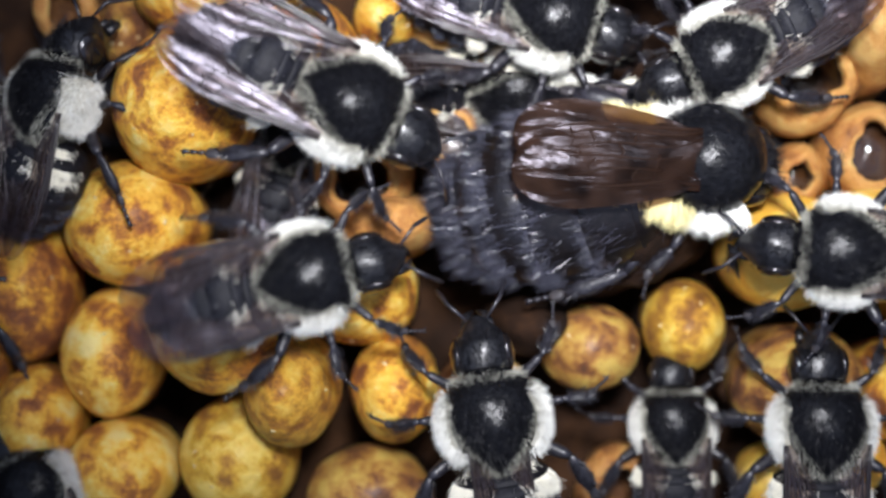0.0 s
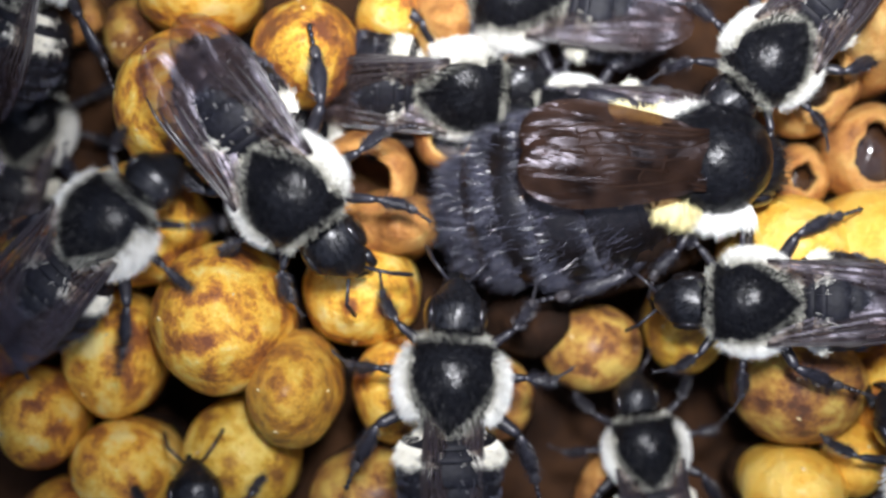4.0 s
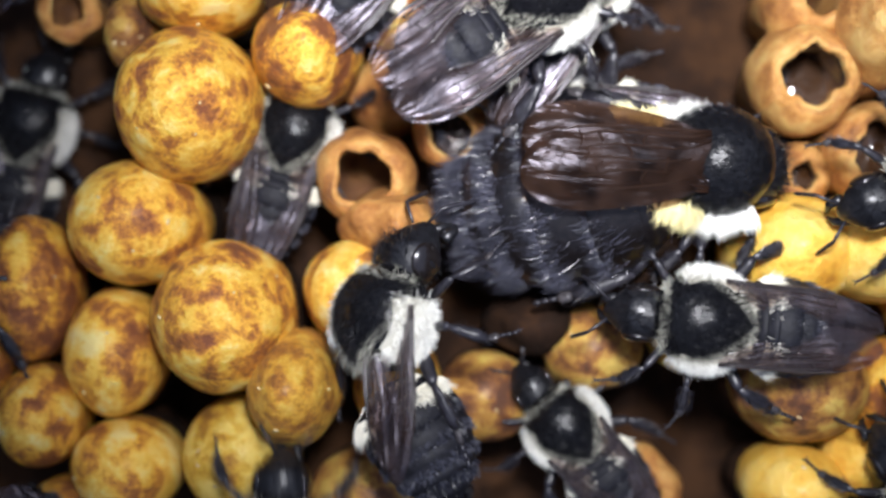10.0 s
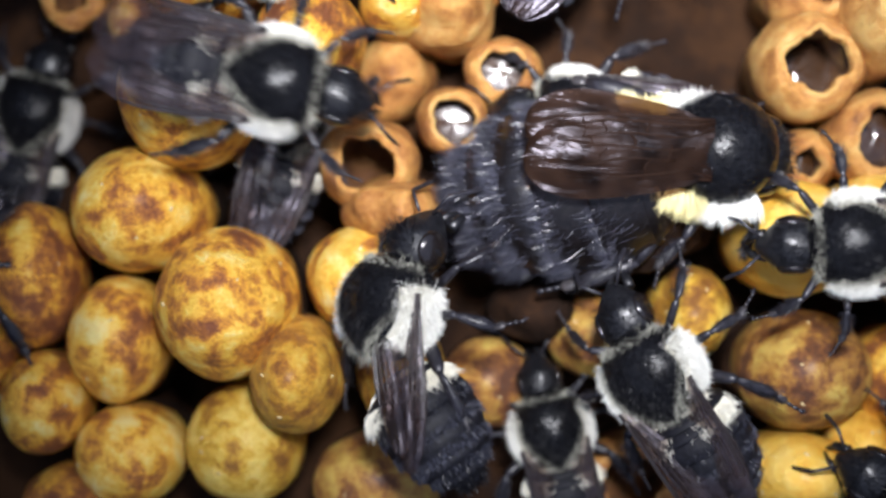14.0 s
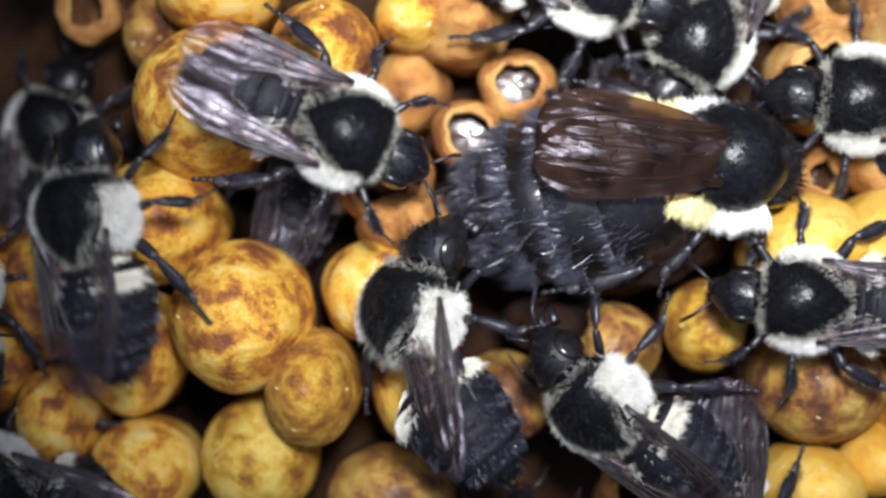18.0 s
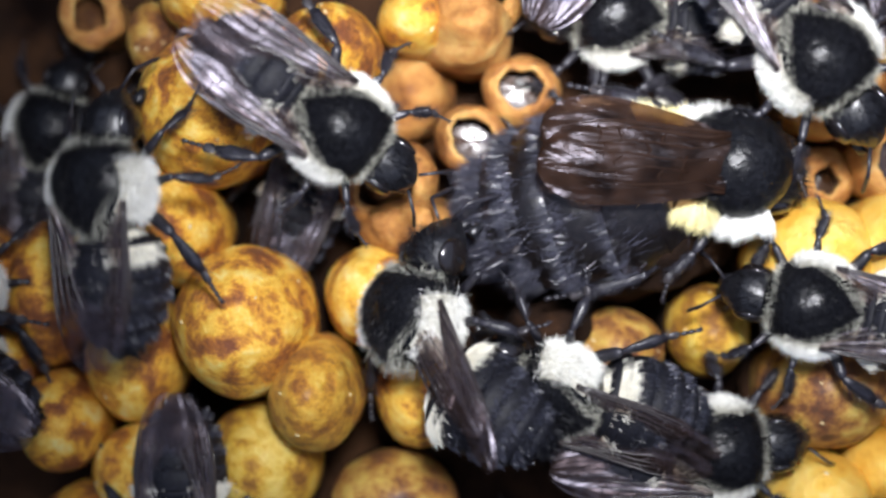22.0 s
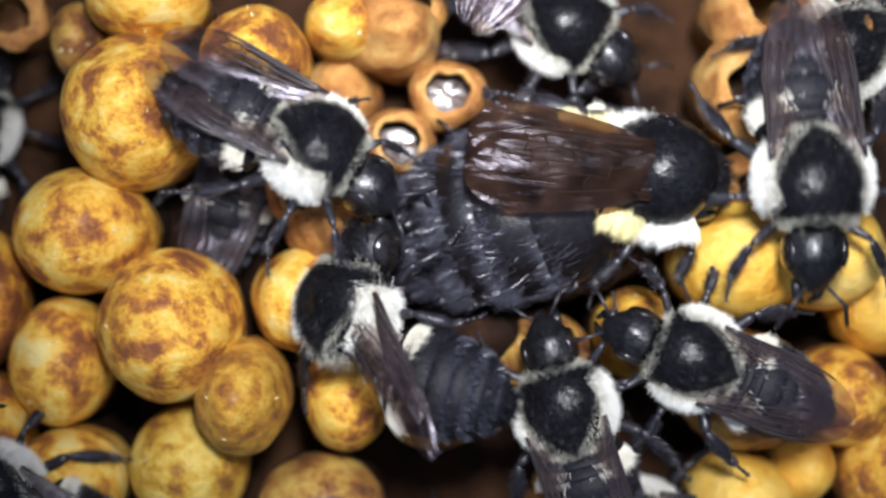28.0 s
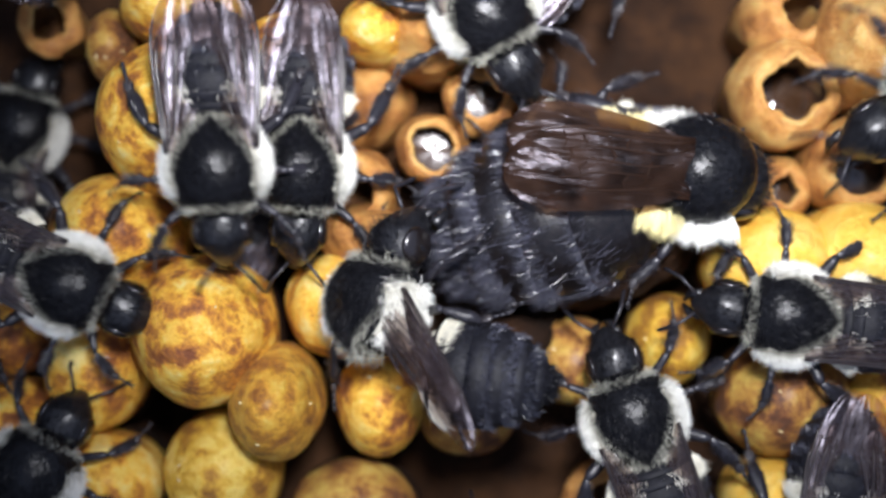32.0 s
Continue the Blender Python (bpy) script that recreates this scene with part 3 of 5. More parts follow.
def queen_bee():
    """The queen, over 20 mm long, with a heavy grey-banded abdomen."""
    rng = random.Random(11)
    bee = new("queen_bumblebee")
    tr = (3.1, 3.05, 2.8)
    thorax = part("thorax", ellipsoid((0, 0, 0), tr, 36, 24, 0.03, 0.9), M_SHIELD, bee)
    part("shield_hair", fur(rng, 4200, (0, 0, 0), tr, lambda d, p: p.z > -0.6, 0.62, 0.03, 0.8, 0, 0.4, 0.2), M_QUEENBLACK, thorax)
    for mat, x0, x1, y, z, length, n, label in ((M_PALEFUR, -1.0, 2.0, -2.7, -0.2, 1.8, 2200, "cream-white side tuft"), (M_YELLOWFUR, -3.0, -1.1, -2.6, 0.1, 1.7, 1500, "straw-yellow side tuft"),
                                                (M_YELLOWFUR, -5.6, -3.4, -2.4, -0.2, 0.8, 500, "straw-yellow fringe under the wing"), (M_PALEFUR, -3.0, -0.8, 2.2, -0.6, 1.3, 1300, "cream-white side tuft"),
                                                (M_YELLOWFUR, -5.6, -3.2, 2.0, -0.8, 1.3, 900, "straw-yellow side tuft")):
        part("tuft", brush(rng, n, x0, x1, y, z, length), mat, thorax, label)
    head_parts(bee, rng, (2.3, 0, -2.7), (1.7, 2.4, 2.0), 75)
    segs = [(0.0, 2.5, 2.2, 4.3), (2.4, 5.3, 4.5, 4.95), (5.2, 8.3, 5.0, 4.95), (8.2, 11.0, 4.9, 4.3), (10.9, 13.0, 4.2, 2.9), (12.9, 14.3, 2.8, 0.6)]
    hairs = [(M_GREYFUR, 3500), (M_QUEENFUR, 7000), (M_QUEENFUR, 8500), (M_QUEENFUR, 8500), (M_QUEENFUR, 5500), (M_GREYFUR, 2000)]
    core = abdomen_parts(bee, rng, (-1.5, -0.5, -2.8), segs, hairs, 1.3, 15, 0.58, 0.011, M_QUEENSKIN, 46, 0.36)
    core.matrix_basis = Matrix.Translation(core.matrix_basis.translation) @ pose(0, 0, 0, 0, 0, 14) @ core.matrix_basis.to_3x3().to_4x4()
    for s in (-1, 1):
        wing(bee, (-0.9, s * 1.2 - 0.3, 2.35 + 0.12 * s), s, 10.2, 4.7, 1, 1, 2, M_QUEENWING, "forewing", 0.03, 0.05, M_DARKVEIN, 0.22, 0.3, 0.012)
        wing(bee, (-2.2, s * 1.3 - 0.3, 2.15 + 0.08 * s), s, 7.8, 3.6, 2, 1, 4, M_QUEENWING, "hindwing", 0.05, 0.05, M_DARKVEIN, 0.2, 0.4, 0.012)
        w = 1.0 if s < 0 else 0.5
        leg(bee, (1.6, 1.8 * w, -2.2), s, (2.6, 4.0 * w, -2.8), (2.2, 5.4 * w, -4.2), (3.0, 6.6 * w, -5.2), 0.85, rng)
        leg(bee, (0.0, 2.2 * w, -2.4), s, (-1.6, 5.0 * w, -2.2), (-2.6, 6.2 * w, -3.6), (-2.8, 7.8 * w, -5.0), 0.85, rng)
        leg(bee, (-1.6, 2.2 * w, -2.4), s, (-4.0, 6.4 * w, -3.2), (-7.4, 7.8 * w, -4.0), (-9.6, 8.4 * w, -5.0), 1.1, rng)
    return bee


# ---- the nest: box, floor, cocoons, pots ----


def slab(name, x0, x1, y0, y1, z0, z1, material, label):
    verts = [(x, y, z) for z in (z0, z1) for x, y in ((x0, y0), (x1, y0), (x1, y1), (x0, y1))]
    faces = [(3, 2, 1, 0), (4, 5, 6, 7), (0, 1, 5, 4), (1, 2, 6, 5), (2, 3, 7, 6), (3, 0, 4, 7)]
    return tagged(new(name, mesh_of(name, verts, faces, material, False)), label, kind="structure")


M_BOX = plain("dark_stained_wood", (0.05, 0.032, 0.02), 0.7, 60.0, 0.5, 0.4)
for wall_name, x0, x1, y0, y1 in (("wall_north", -78, 78, 70, 76), ("wall_south", -78, 78, -76, -70), ("wall_east", 72, 78, -70, 70), ("wall_west", -78, -72, -70, 70)):
    slab(wall_name, x0, x1, y0, y1, -8, 42, M_BOX, "dark wooden side wall of the nest box")
slab("box_base", -78, 78, -76, 76, -14, -8, M_BOX, "dark wooden base board under the comb")


def comb_floor():
    n = 110
    verts, faces = [], []
    for j in range(n + 1):
        for i in range(n + 1):
            x, y = -72 + 144 * i / n, -70 + 140 * j / n
            z = -6.2 + 0.9 * noise.noise(Vector((x * 0.16, y * 0.16, 1.0))) + 0.35 * noise.noise(Vector((x * 0.6, y * 0.6, 4.0)))
            verts.append((x, y, z))
    for j in range(n):
        for i in range(n):
            k = j * (n + 1) + i
            faces.append((k, k + 1, k + n + 2, k + n + 1))
    return tagged(new("floor", mesh_of("floor", verts, faces, M_BROWN)), "dark brown waxy comb floor between the cocoons", kind="structure")


comb_floor()
COUNT = [0]
M_FLAKE = plain("pale_wax_flake", (0.62, 0.46, 0.22), 0.5, 900.0, 0.2, 0.2)
FLAKE = mesh_of("wax_flake", *ellipsoid((0, 0, 0), (0.26, 0.15, 0.07), 8, 5, 0.35, 3.0, 2.0), M_FLAKE)


def cocoon(x, y, zc, rx, ry, material, label):
    """A silk cocoon in wax: a slightly lumpy egg that stands on the comb floor."""
    COUNT[0] += 1
    v, f = ellipsoid((0, 0, 0), (rx, ry, zc + 0.7), 44, 30, 0.05, 0.42, COUNT[0] * 3.7)
    v = [(x0, y0, z0 if z0 > 0 else z0 * (zc + 7.0) / (zc + 0.7)) for x0, y0, z0 in v]
    ob = new("cocoon", mesh_of("cocoon", v, f, material))
    ob.matrix_basis = pose(x * MM, y * MM, zc * MM, 0, 0, 0)
    k = max(rx, ry) * 0.86
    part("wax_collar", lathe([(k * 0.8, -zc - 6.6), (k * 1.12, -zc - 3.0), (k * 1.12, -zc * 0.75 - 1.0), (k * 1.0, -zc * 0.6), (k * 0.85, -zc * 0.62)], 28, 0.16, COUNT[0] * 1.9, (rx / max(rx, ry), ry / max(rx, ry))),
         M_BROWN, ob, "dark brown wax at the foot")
    rng = random.Random(COUNT[0])
    for _ in range(3):
        a, b = rng.uniform(0, 2 * math.pi), rng.uniform(0.35, 1.25)
        at = Vector((rx * math.cos(b) * math.cos(a), ry * math.cos(b) * math.sin(a), (zc + 0.7) * math.sin(b))) * 1.0
        flake = part("wax_flake", FLAKE, M_FLAKE, ob)
        flake.matrix_basis = Matrix.Translation(at * MM) @ at.to_track_quat("Z", "Y").to_matrix().to_4x4() @ pose(0, 0, 0, 0, 0, rng.uniform(0, 360)) @ Matrix.Scale(rng.uniform(0.4, 0.8), 4)
    return tagged(ob, label, "bee cocoon", "wax cocoons of the brood comb")


def pot(x, y, top, r, hole, nectar, label, flat=(1, 1), tilt=(0, 0)):
    """An open wax cell: rounded wall, thick uneven rim, hollow inside, with nectar where it glints."""
    COUNT[0] += 1
    thing = new("wax_pot")
    thing.matrix_basis = pose(x * MM, y * MM, 0, tilt[0], tilt[1], 0)
    seed = COUNT[0] * 2.3
    outer = [(r * 0.6, -7.0), (r * 0.85, -1.2), (r * 0.95, top * 0.3), (r * 1.0, top * 0.6), (r * 0.93, top * 0.82), ((r + hole) / 2 * 1.02, top * 0.97), (hole * 1.22, top * 1.02),
             (hole * 1.02, top * 0.99), (hole * 0.96, top * 0.90), (hole * 1.15, top * 0.7), (hole * 1.3, top * 0.4), (hole * 1.1, -1.5), (0.05, -2.2)]
    wall = part("wall", lathe(outer, 56, 0.13, seed, flat, (6, 7, 8)), M_POT, thing)
    # faces inside the mouth get the darker wax as painted depth shade
    wall.data.materials.append(M_POTSHADE)
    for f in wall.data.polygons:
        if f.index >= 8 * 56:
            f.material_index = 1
    lip = lathe([(hole * 1.12, top * 0.97), (hole * 1.22, top * 1.0), (hole * 1.14, top * 1.03), (hole * 1.0, top * 1.02), (hole * 0.97, top * 0.96)], 56, 0.16, seed, flat, (0, 1, 2, 3, 4))
    part("rim", lip, M_POT, thing, "thick uneven lip")
    if nectar:
        part("nectar", lathe([(hole * 1.2 * (1 - q / 9.0) + 0.02, top * nectar + 0.022 * q - 0.0012 * q * q) for q in range(10)], 28, 0.03, seed, flat), M_HONEY, thing, "glistening wet nectar")
    return tagged(thing, label, "wax cell", "open wax cells")


def lump(x, y, zc, rx, ry, material, label):
    COUNT[0] += 1
    v, f = ellipsoid((0, 0, 0), (rx, ry, zc + 7.0), 36, 22, 0.22, 0.35, COUNT[0] * 5.1)
    v = [(x0, y0, z0 * (zc + 5.0) / (zc + 7.0) if z0 > 0 else z0) for x0, y0, z0 in v]
    ob = new("wax_lump", mesh_of("wax_lump", v, f, material))
    ob.matrix_basis = pose(x * MM, y * MM, zc * MM)
    return tagged(ob, label, kind="structure")


RUSSET = "yellow cocoon with broad russet-brown stains in the comb"
AMBER = "small amber cocoon with fine rusty mottling"
MOTTLED = "mottled yellow-brown cocoon in the brood comb"
BRIGHT = "bright yellow waxy cocoon beside the queen"
STAINED = "brown-stained old cocoon low in the comb"
GREENISH = "dull olive-yellow cocoon low in the comb"
cocoon(-12.84, -4.08, 6.2, 4.25, 4.58, M_COCOON, MOTTLED)
cocoon(-14.91, 8.39, 6.2, 4.35, 4.58, M_COCOON, MOTTLED)
cocoon(-8.05, 11.48, 5.5, 3.27, 3.30, M_COCOON, MOTTLED)
cocoon(-14.59, 15.00, 4.5, 3.67, 2.31, M_COCOON, MOTTLED)
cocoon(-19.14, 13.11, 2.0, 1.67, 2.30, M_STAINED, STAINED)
cocoon(-18.31, 1.46, 4.4, 4.22, 3.81, M_RUSSET, RUSSET)
cocoon(-24.96, -2.54, 3.4, 2.82, 4.40, M_RUSSET, RUSSET)
cocoon(-19.80, -6.43, 3.4, 3.09, 3.95, M_RUSSET, RUSSET)
cocoon(-24.38, -10.28, 3.4, 2.68, 3.16, M_COCOON, MOTTLED)
cocoon(-19.22, -13.47, 3.2, 3.45, 3.10, M_COCOON, MOTTLED)
cocoon(-12.17, -12.76, 3.4, 3.58, 3.71, M_OLIVE, GREENISH)
cocoon(-8.67, -8.27, 6.0, 2.81, 3.48, M_AMBER, AMBER)
cocoon(-4.84, -2.69, 4.2, 3.62, 3.24, M_COCOON, MOTTLED)
cocoon(-2.71, -8.53, 3.8, 2.67, 3.25, M_COCOON, MOTTLED)
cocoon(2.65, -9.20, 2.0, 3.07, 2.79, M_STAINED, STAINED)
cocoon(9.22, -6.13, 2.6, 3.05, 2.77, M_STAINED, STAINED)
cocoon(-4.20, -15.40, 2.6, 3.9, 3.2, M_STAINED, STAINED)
cocoon(14.88, -4.80, 3.0, 2.49, 2.83, M_OLIVE, GREENISH)
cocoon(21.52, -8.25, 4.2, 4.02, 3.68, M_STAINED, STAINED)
cocoon(21.27, -14.42, 3.8, 3.15, 2.47, M_PALE, BRIGHT)
cocoon(25.06, -12.91, 3.0, 2.00, 2.35, M_PALE, BRIGHT)
cocoon(20.61, -0.30, 5.3, 3.85, 3.54, M_PALE, BRIGHT)
cocoon(25.75, 0.15, 5.3, 3.65, 3.45, M_PALE, BRIGHT)
cocoon(27.54, -8.56, 3.4, 2.92, 3.09, M_COCOON, MOTTLED)
cocoon(-2.88, 13.93, 3.6, 2.40, 2.06, M_COCOON, MOTTLED)
cocoon(-29.13, -6.87, 3.0, 3.11, 3.45, M_COCOON, MOTTLED)
cocoon(-22.92, -16.88, 3.0, 3.11, 2.76, M_COCOON, MOTTLED)
cocoon(-29.82, -1.35, 3.0, 2.76, 3.11, M_COCOON, MOTTLED)
cocoon(30.09, -2.71, 3.5, 3.09, 3.43, M_PALE, BRIGHT)
cocoon(30.93, -13.43, 3.0, 3.45, 3.45, M_COCOON, MOTTLED)
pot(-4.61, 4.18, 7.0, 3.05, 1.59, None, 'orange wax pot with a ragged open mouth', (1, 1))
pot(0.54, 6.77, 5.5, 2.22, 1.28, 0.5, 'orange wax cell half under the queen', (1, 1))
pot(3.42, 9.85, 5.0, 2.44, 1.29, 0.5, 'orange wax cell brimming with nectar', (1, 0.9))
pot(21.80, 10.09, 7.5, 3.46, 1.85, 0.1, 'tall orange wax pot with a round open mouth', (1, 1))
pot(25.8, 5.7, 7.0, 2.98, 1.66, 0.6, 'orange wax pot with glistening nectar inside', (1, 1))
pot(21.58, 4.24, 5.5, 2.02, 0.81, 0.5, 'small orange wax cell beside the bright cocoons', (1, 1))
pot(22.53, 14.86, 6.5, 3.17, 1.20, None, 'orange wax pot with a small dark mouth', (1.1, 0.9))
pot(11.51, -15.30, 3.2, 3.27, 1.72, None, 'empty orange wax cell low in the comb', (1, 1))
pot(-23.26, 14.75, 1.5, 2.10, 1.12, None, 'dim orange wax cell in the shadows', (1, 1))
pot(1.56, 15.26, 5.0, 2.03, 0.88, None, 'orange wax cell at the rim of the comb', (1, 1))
lump(-3.38, 9.92, -1.2, 2.70, 2.80, M_POT, 'smooth orange building wax between the cocoons')
lump(0.03, 13.48, 1.8, 2.97, 2.62, M_POT, 'smooth orange building wax between the cells')
lump(-2.92, 1.42, 2.4, 3.13, 2.08, M_POT, 'smooth orange building wax between the cells')
lump(25.84, 13.02, 4.0, 2.73, 3.76, M_POT, 'smooth orange building wax beside the pots')
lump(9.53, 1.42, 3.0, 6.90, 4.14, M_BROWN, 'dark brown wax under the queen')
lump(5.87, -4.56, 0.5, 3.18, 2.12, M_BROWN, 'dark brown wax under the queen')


# ---- the bees, and how they move ----
queen = queen_bee()
tagged(queen, "large black queen with folded brown wings and grey-banded abdomen", "bumblebee")
first_worker = worker_bee()
WORKER = "black worker with cream-white collar and smoky wings on the comb"
tagged(first_worker, WORKER, "bumblebee", "worker bees of the nest")


def piece(thing, name):
    for o in thing.children_recursive:
        if o.name.split(".")[0] == name:
            return o


def worker(size, label, bend=0.0, last=False, spread=0.0, broad=1.0):
    ob = first_worker if last else copy_thing(first_worker, Matrix.Identity(4))
    ob.scale = (size, size, size)
    tagged(ob, label)
    for w in ob.children:
        if w.name.split(".")[0] in ("forewing", "hindwing"):
            side = 1 if w.location.y > 0 else -1
            w.matrix_basis = Matrix.Translation(w.location) @ pose(0, 0, 0, 0, 0, -spread * side) @ w.matrix_basis.to_3x3().to_4x4()
            w.scale = (1, broad, 1)
    if bend:
        a = piece(ob, "abdomen")
        a.matrix_basis = Matrix.Translation(a.matrix_basis.translation) @ pose(0, 0, 0, 0, 0, bend) @ a.matrix_basis.to_3x3().to_4x4()
    return ob


def path(rows):
    """Rows of seconds, place in millimetres, heading, roll and pitch in degrees."""
    return [(t, pose(x * MM, y * MM, z * MM, roll, pitch, heading)) for t, x, y, z, heading, roll, pitch in rows]


def motions():
    walk(queen, path([
        (0, 15.01, 4.88, 12.5, -3, -2, 0),
        (1, 15.07, 4.75, 12.5, -3, -2, 0),
        (2, 15.10, 4.88, 12.5, -3, -2, 0),
        (3, 15.17, 4.91, 12.5, -3, -2, 0),
        (6, 15.26, 4.85, 12.5, -3, -2, 0),
        (9, 15.35, 4.75, 12.5, -3, -2, 0),
        (9.5, 15.39, 4.66, 12.5, -3, -2, 0),
        (10, 15.32, 4.75, 12.5, -3, -2, 0),
        (12, 15.39, 4.82, 12.5, -3, -2, 0),
        (13, 15.32, 4.85, 12.5, -3, -2, 0),
        (14, 15.32, 4.66, 12.5, -3, -2, 0),
        (14.5, 15.42, 4.78, 12.5, -3, -2, 0),
        (16.5, 15.17, 4.75, 12.5, -6, -3, 0),
        (17, 15.17, 4.72, 12.5, -6, -3, 0),
        (18, 15.10, 4.91, 12.5, -6, -3, 0),
        (19, 15.07, 4.94, 12.5, -6, -3, 0),
        (20, 15.07, 4.91, 12.5, -6, -3, 0),
        (21, 15.04, 4.91, 12.5, -6, -3, 0),
        (22, 15.10, 4.85, 12.5, -6, -3, 0),
        (23, 15.10, 4.82, 12.5, -6, -3, 0),
        (23.5, 14.82, 4.82, 12.5, -7, -3, 0),
        (24, 14.95, 4.60, 12.5, -6, -3, 0),
        (24.5, 14.95, 4.88, 12.5, -6, -3, 0),
        (25, 14.82, 5.10, 12.5, -6, -3, 0),
        (25.5, 14.89, 4.85, 12.5, -6, -3, 0),
        (27.5, 15.01, 4.44, 12.5, -6, -3, 0),
        (28, 15.10, 4.66, 12.5, -6, -3, 0),
        (29, 15.17, 4.25, 12.5, -6, -3, 0),
        (30, 15.39, 4.41, 12.5, -6, -3, 0),
        (31, 15.35, 4.57, 12.5, -6, -3, 0),
        (32, 15.39, 5.03, 12.5, -6, -3, 0),
    ]))
    climbing_worker = worker(1.02, 'black worker with cream collar climbing over the cocoons', 0, False, 7, 1.2)
    walk(climbing_worker, path([
        (0, -4.81, 7.7, 15, -25, -8, 10),
        (0.5, -5.73, 5.72, 15, -32, 0, 0),
        (1, -6.3, 3.44, 15, -42, 12, 0),
        (2, -5.99, 1.62, 14.5, -42, 28, 0),
        (3, -6.07, 2.56, 14.5, -43, 28, 0),
        (3.5, -7.41, 2.88, 14.5, -48, 20, 0),
        (5.5, -9.21, 4.25, 15, -62, 0, 10),
        (6, -10.28, 5.24, 15.5, -52, 0, 10),
        (6.5, -6.76, 5.14, 15.5, -18, -8, 10),
        (7, -6.25, 5.75, 15.5, 5, -15, 10),
        (8, -7.15, 5.63, 15.5, 28, -10, 10),
        (8.5, -3.15, 8.79, 15.5, 34, -5, 10),
        (9, -1.45, 10.81, 15, 40, 0, 10),
        (9.5, 2.34, 11.78, 14, 40, 0, 10),
        (10, 5.55, 14.14, 13, 35, 0, 10),
        (10.4, 6.12, 14.93, 12.6, 38, 0, 6),
        (11, 9.4, 24.02, 12, 60, 0, 0),
        (20, 7.44, 27.18, 9, 60, 0, 0),
        (32, 9.71, 27.99, 9, 60, 0, 0),
    ]))
    roaming_worker = worker(0.93, 'black worker with cream collar roaming over the cocoons', 0, False, 7, 1.25)
    walk(roaming_worker, path([
        (0, -7.05, -1.57, 15.5, 14, -5, 0),
        (0.5, -9.03, -4.3, 15.5, 40, 0, 0),
        (1, -11.1, -5.2, 15.5, 80, 0, 0),
        (1.5, -12.45, -3.99, 15.5, 85, 0, 0),
        (2, -14.94, -3.69, 15.5, 98, 0, 0),
        (2.5, -17.63, 1.95, 14, 72, -25, 0),
        (3, -19.3, 2.44, 13.5, 64, -28, 0),
        (3.5, -19.71, 2.29, 13.5, 82, -28, 0),
        (4.5, -16.07, -0.02, 14, -10, 0, 0),
        (5.5, -14.77, -3.06, 14.5, -55, 0, -8),
        (6, -14.01, -6.42, 14.5, -58, -5, -8),
        (6.5, -13.11, -9.18, 14.5, -68, -5, -8),
        (7, -10.89, -11.07, 14, -66, -5, -8),
        (7.5, -10.7, -14.31, 13, -70, -5, -8),
        (8, -7.49, -19.77, 12, -70, 0, 0),
        (9, -12.07, -24.53, 12, 10, 0, 0),
        (10, -9.32, -16.57, 12, 85, 0, 0),
        (10.2, -11.35, -12.19, 12.8, 97, 0, 0),
        (10.4, -12.69, -10.36, 13.6, 112, 0, 0),
        (10.5, -13.86, -9.17, 14, 110, 0, 0),
        (11, -17.94, -2.72, 14, 127, -15, 0),
        (11.5, -20.29, 0.95, 14, 100, -20, 0),
        (12, -20.55, 4.24, 14, 85, -25, 0),
        (12.5, -19.35, 9.57, 14, 60, -20, 0),
        (13, -18.38, 10.56, 13, 10, -10, 0),
        (13.5, -14.56, 10.03, 14.5, -6, 0, 0),
        (14, -9.04, 8.14, 15.5, -12, 0, 0),
        (14.5, -4.45, 5.69, 15.5, -12, 5, 0),
        (16.5, -6.84, 5.9, 15.5, -30, -5, 13),
        (17, -7.74, 5.05, 15.5, -29, -5, 13),
        (17.5, -6.53, 5.93, 15.5, -24, -5, 13),
        (18, -6.14, 6.11, 15.5, -23, -6, 13),
        (19, -6.47, 5.63, 15.5, -25, -6, 13),
        (20, -7.84, 5.11, 15.5, -20, -8, 13),
        (21, -7.86, 4.6, 15.5, -17, -5, 13),
        (22, -6.62, 6.59, 15.5, -35, -4, 13),
        (23, -7.14, 6.35, 15.5, -33, -4, 13),
        (23.5, -7.17, 6.41, 15.5, -33, -4, 13),
        (24, -7.05, 3.93, 15.5, -32, -4, 13),
        (24.5, -7.26, 4.23, 15.5, -33, -4, 13),
        (25, -7.56, 4.78, 15.5, -34, -4, 13),
        (25.5, -7.47, 4.84, 15.5, -33, -5, 13),
        (27.5, -5.87, 4.78, 15.5, -35, -20, 0),
        (28, -3.99, 5.74, 15, -28, -28, 0),
        (28.5, -6.24, 5.63, 15, -35, -25, 0),
        (29, -5.91, 7.24, 15, -20, -28, 0),
        (30, -7.24, 6.49, 15, -22, -28, 0),
        (30.5, -8.24, 7.18, 15, -40, -25, 0),
        (31, -7.51, 7.67, 15, -18, -15, 0),
        (31.5, -8.61, 4.05, 15, -55, -5, 0),
        (32, -11.21, 5.03, 15, -86, 0, 0),
    ]))
    feeding_worker = worker(1, 'black worker with cream collar curled against the queen', 0, False, 0, 0.64)
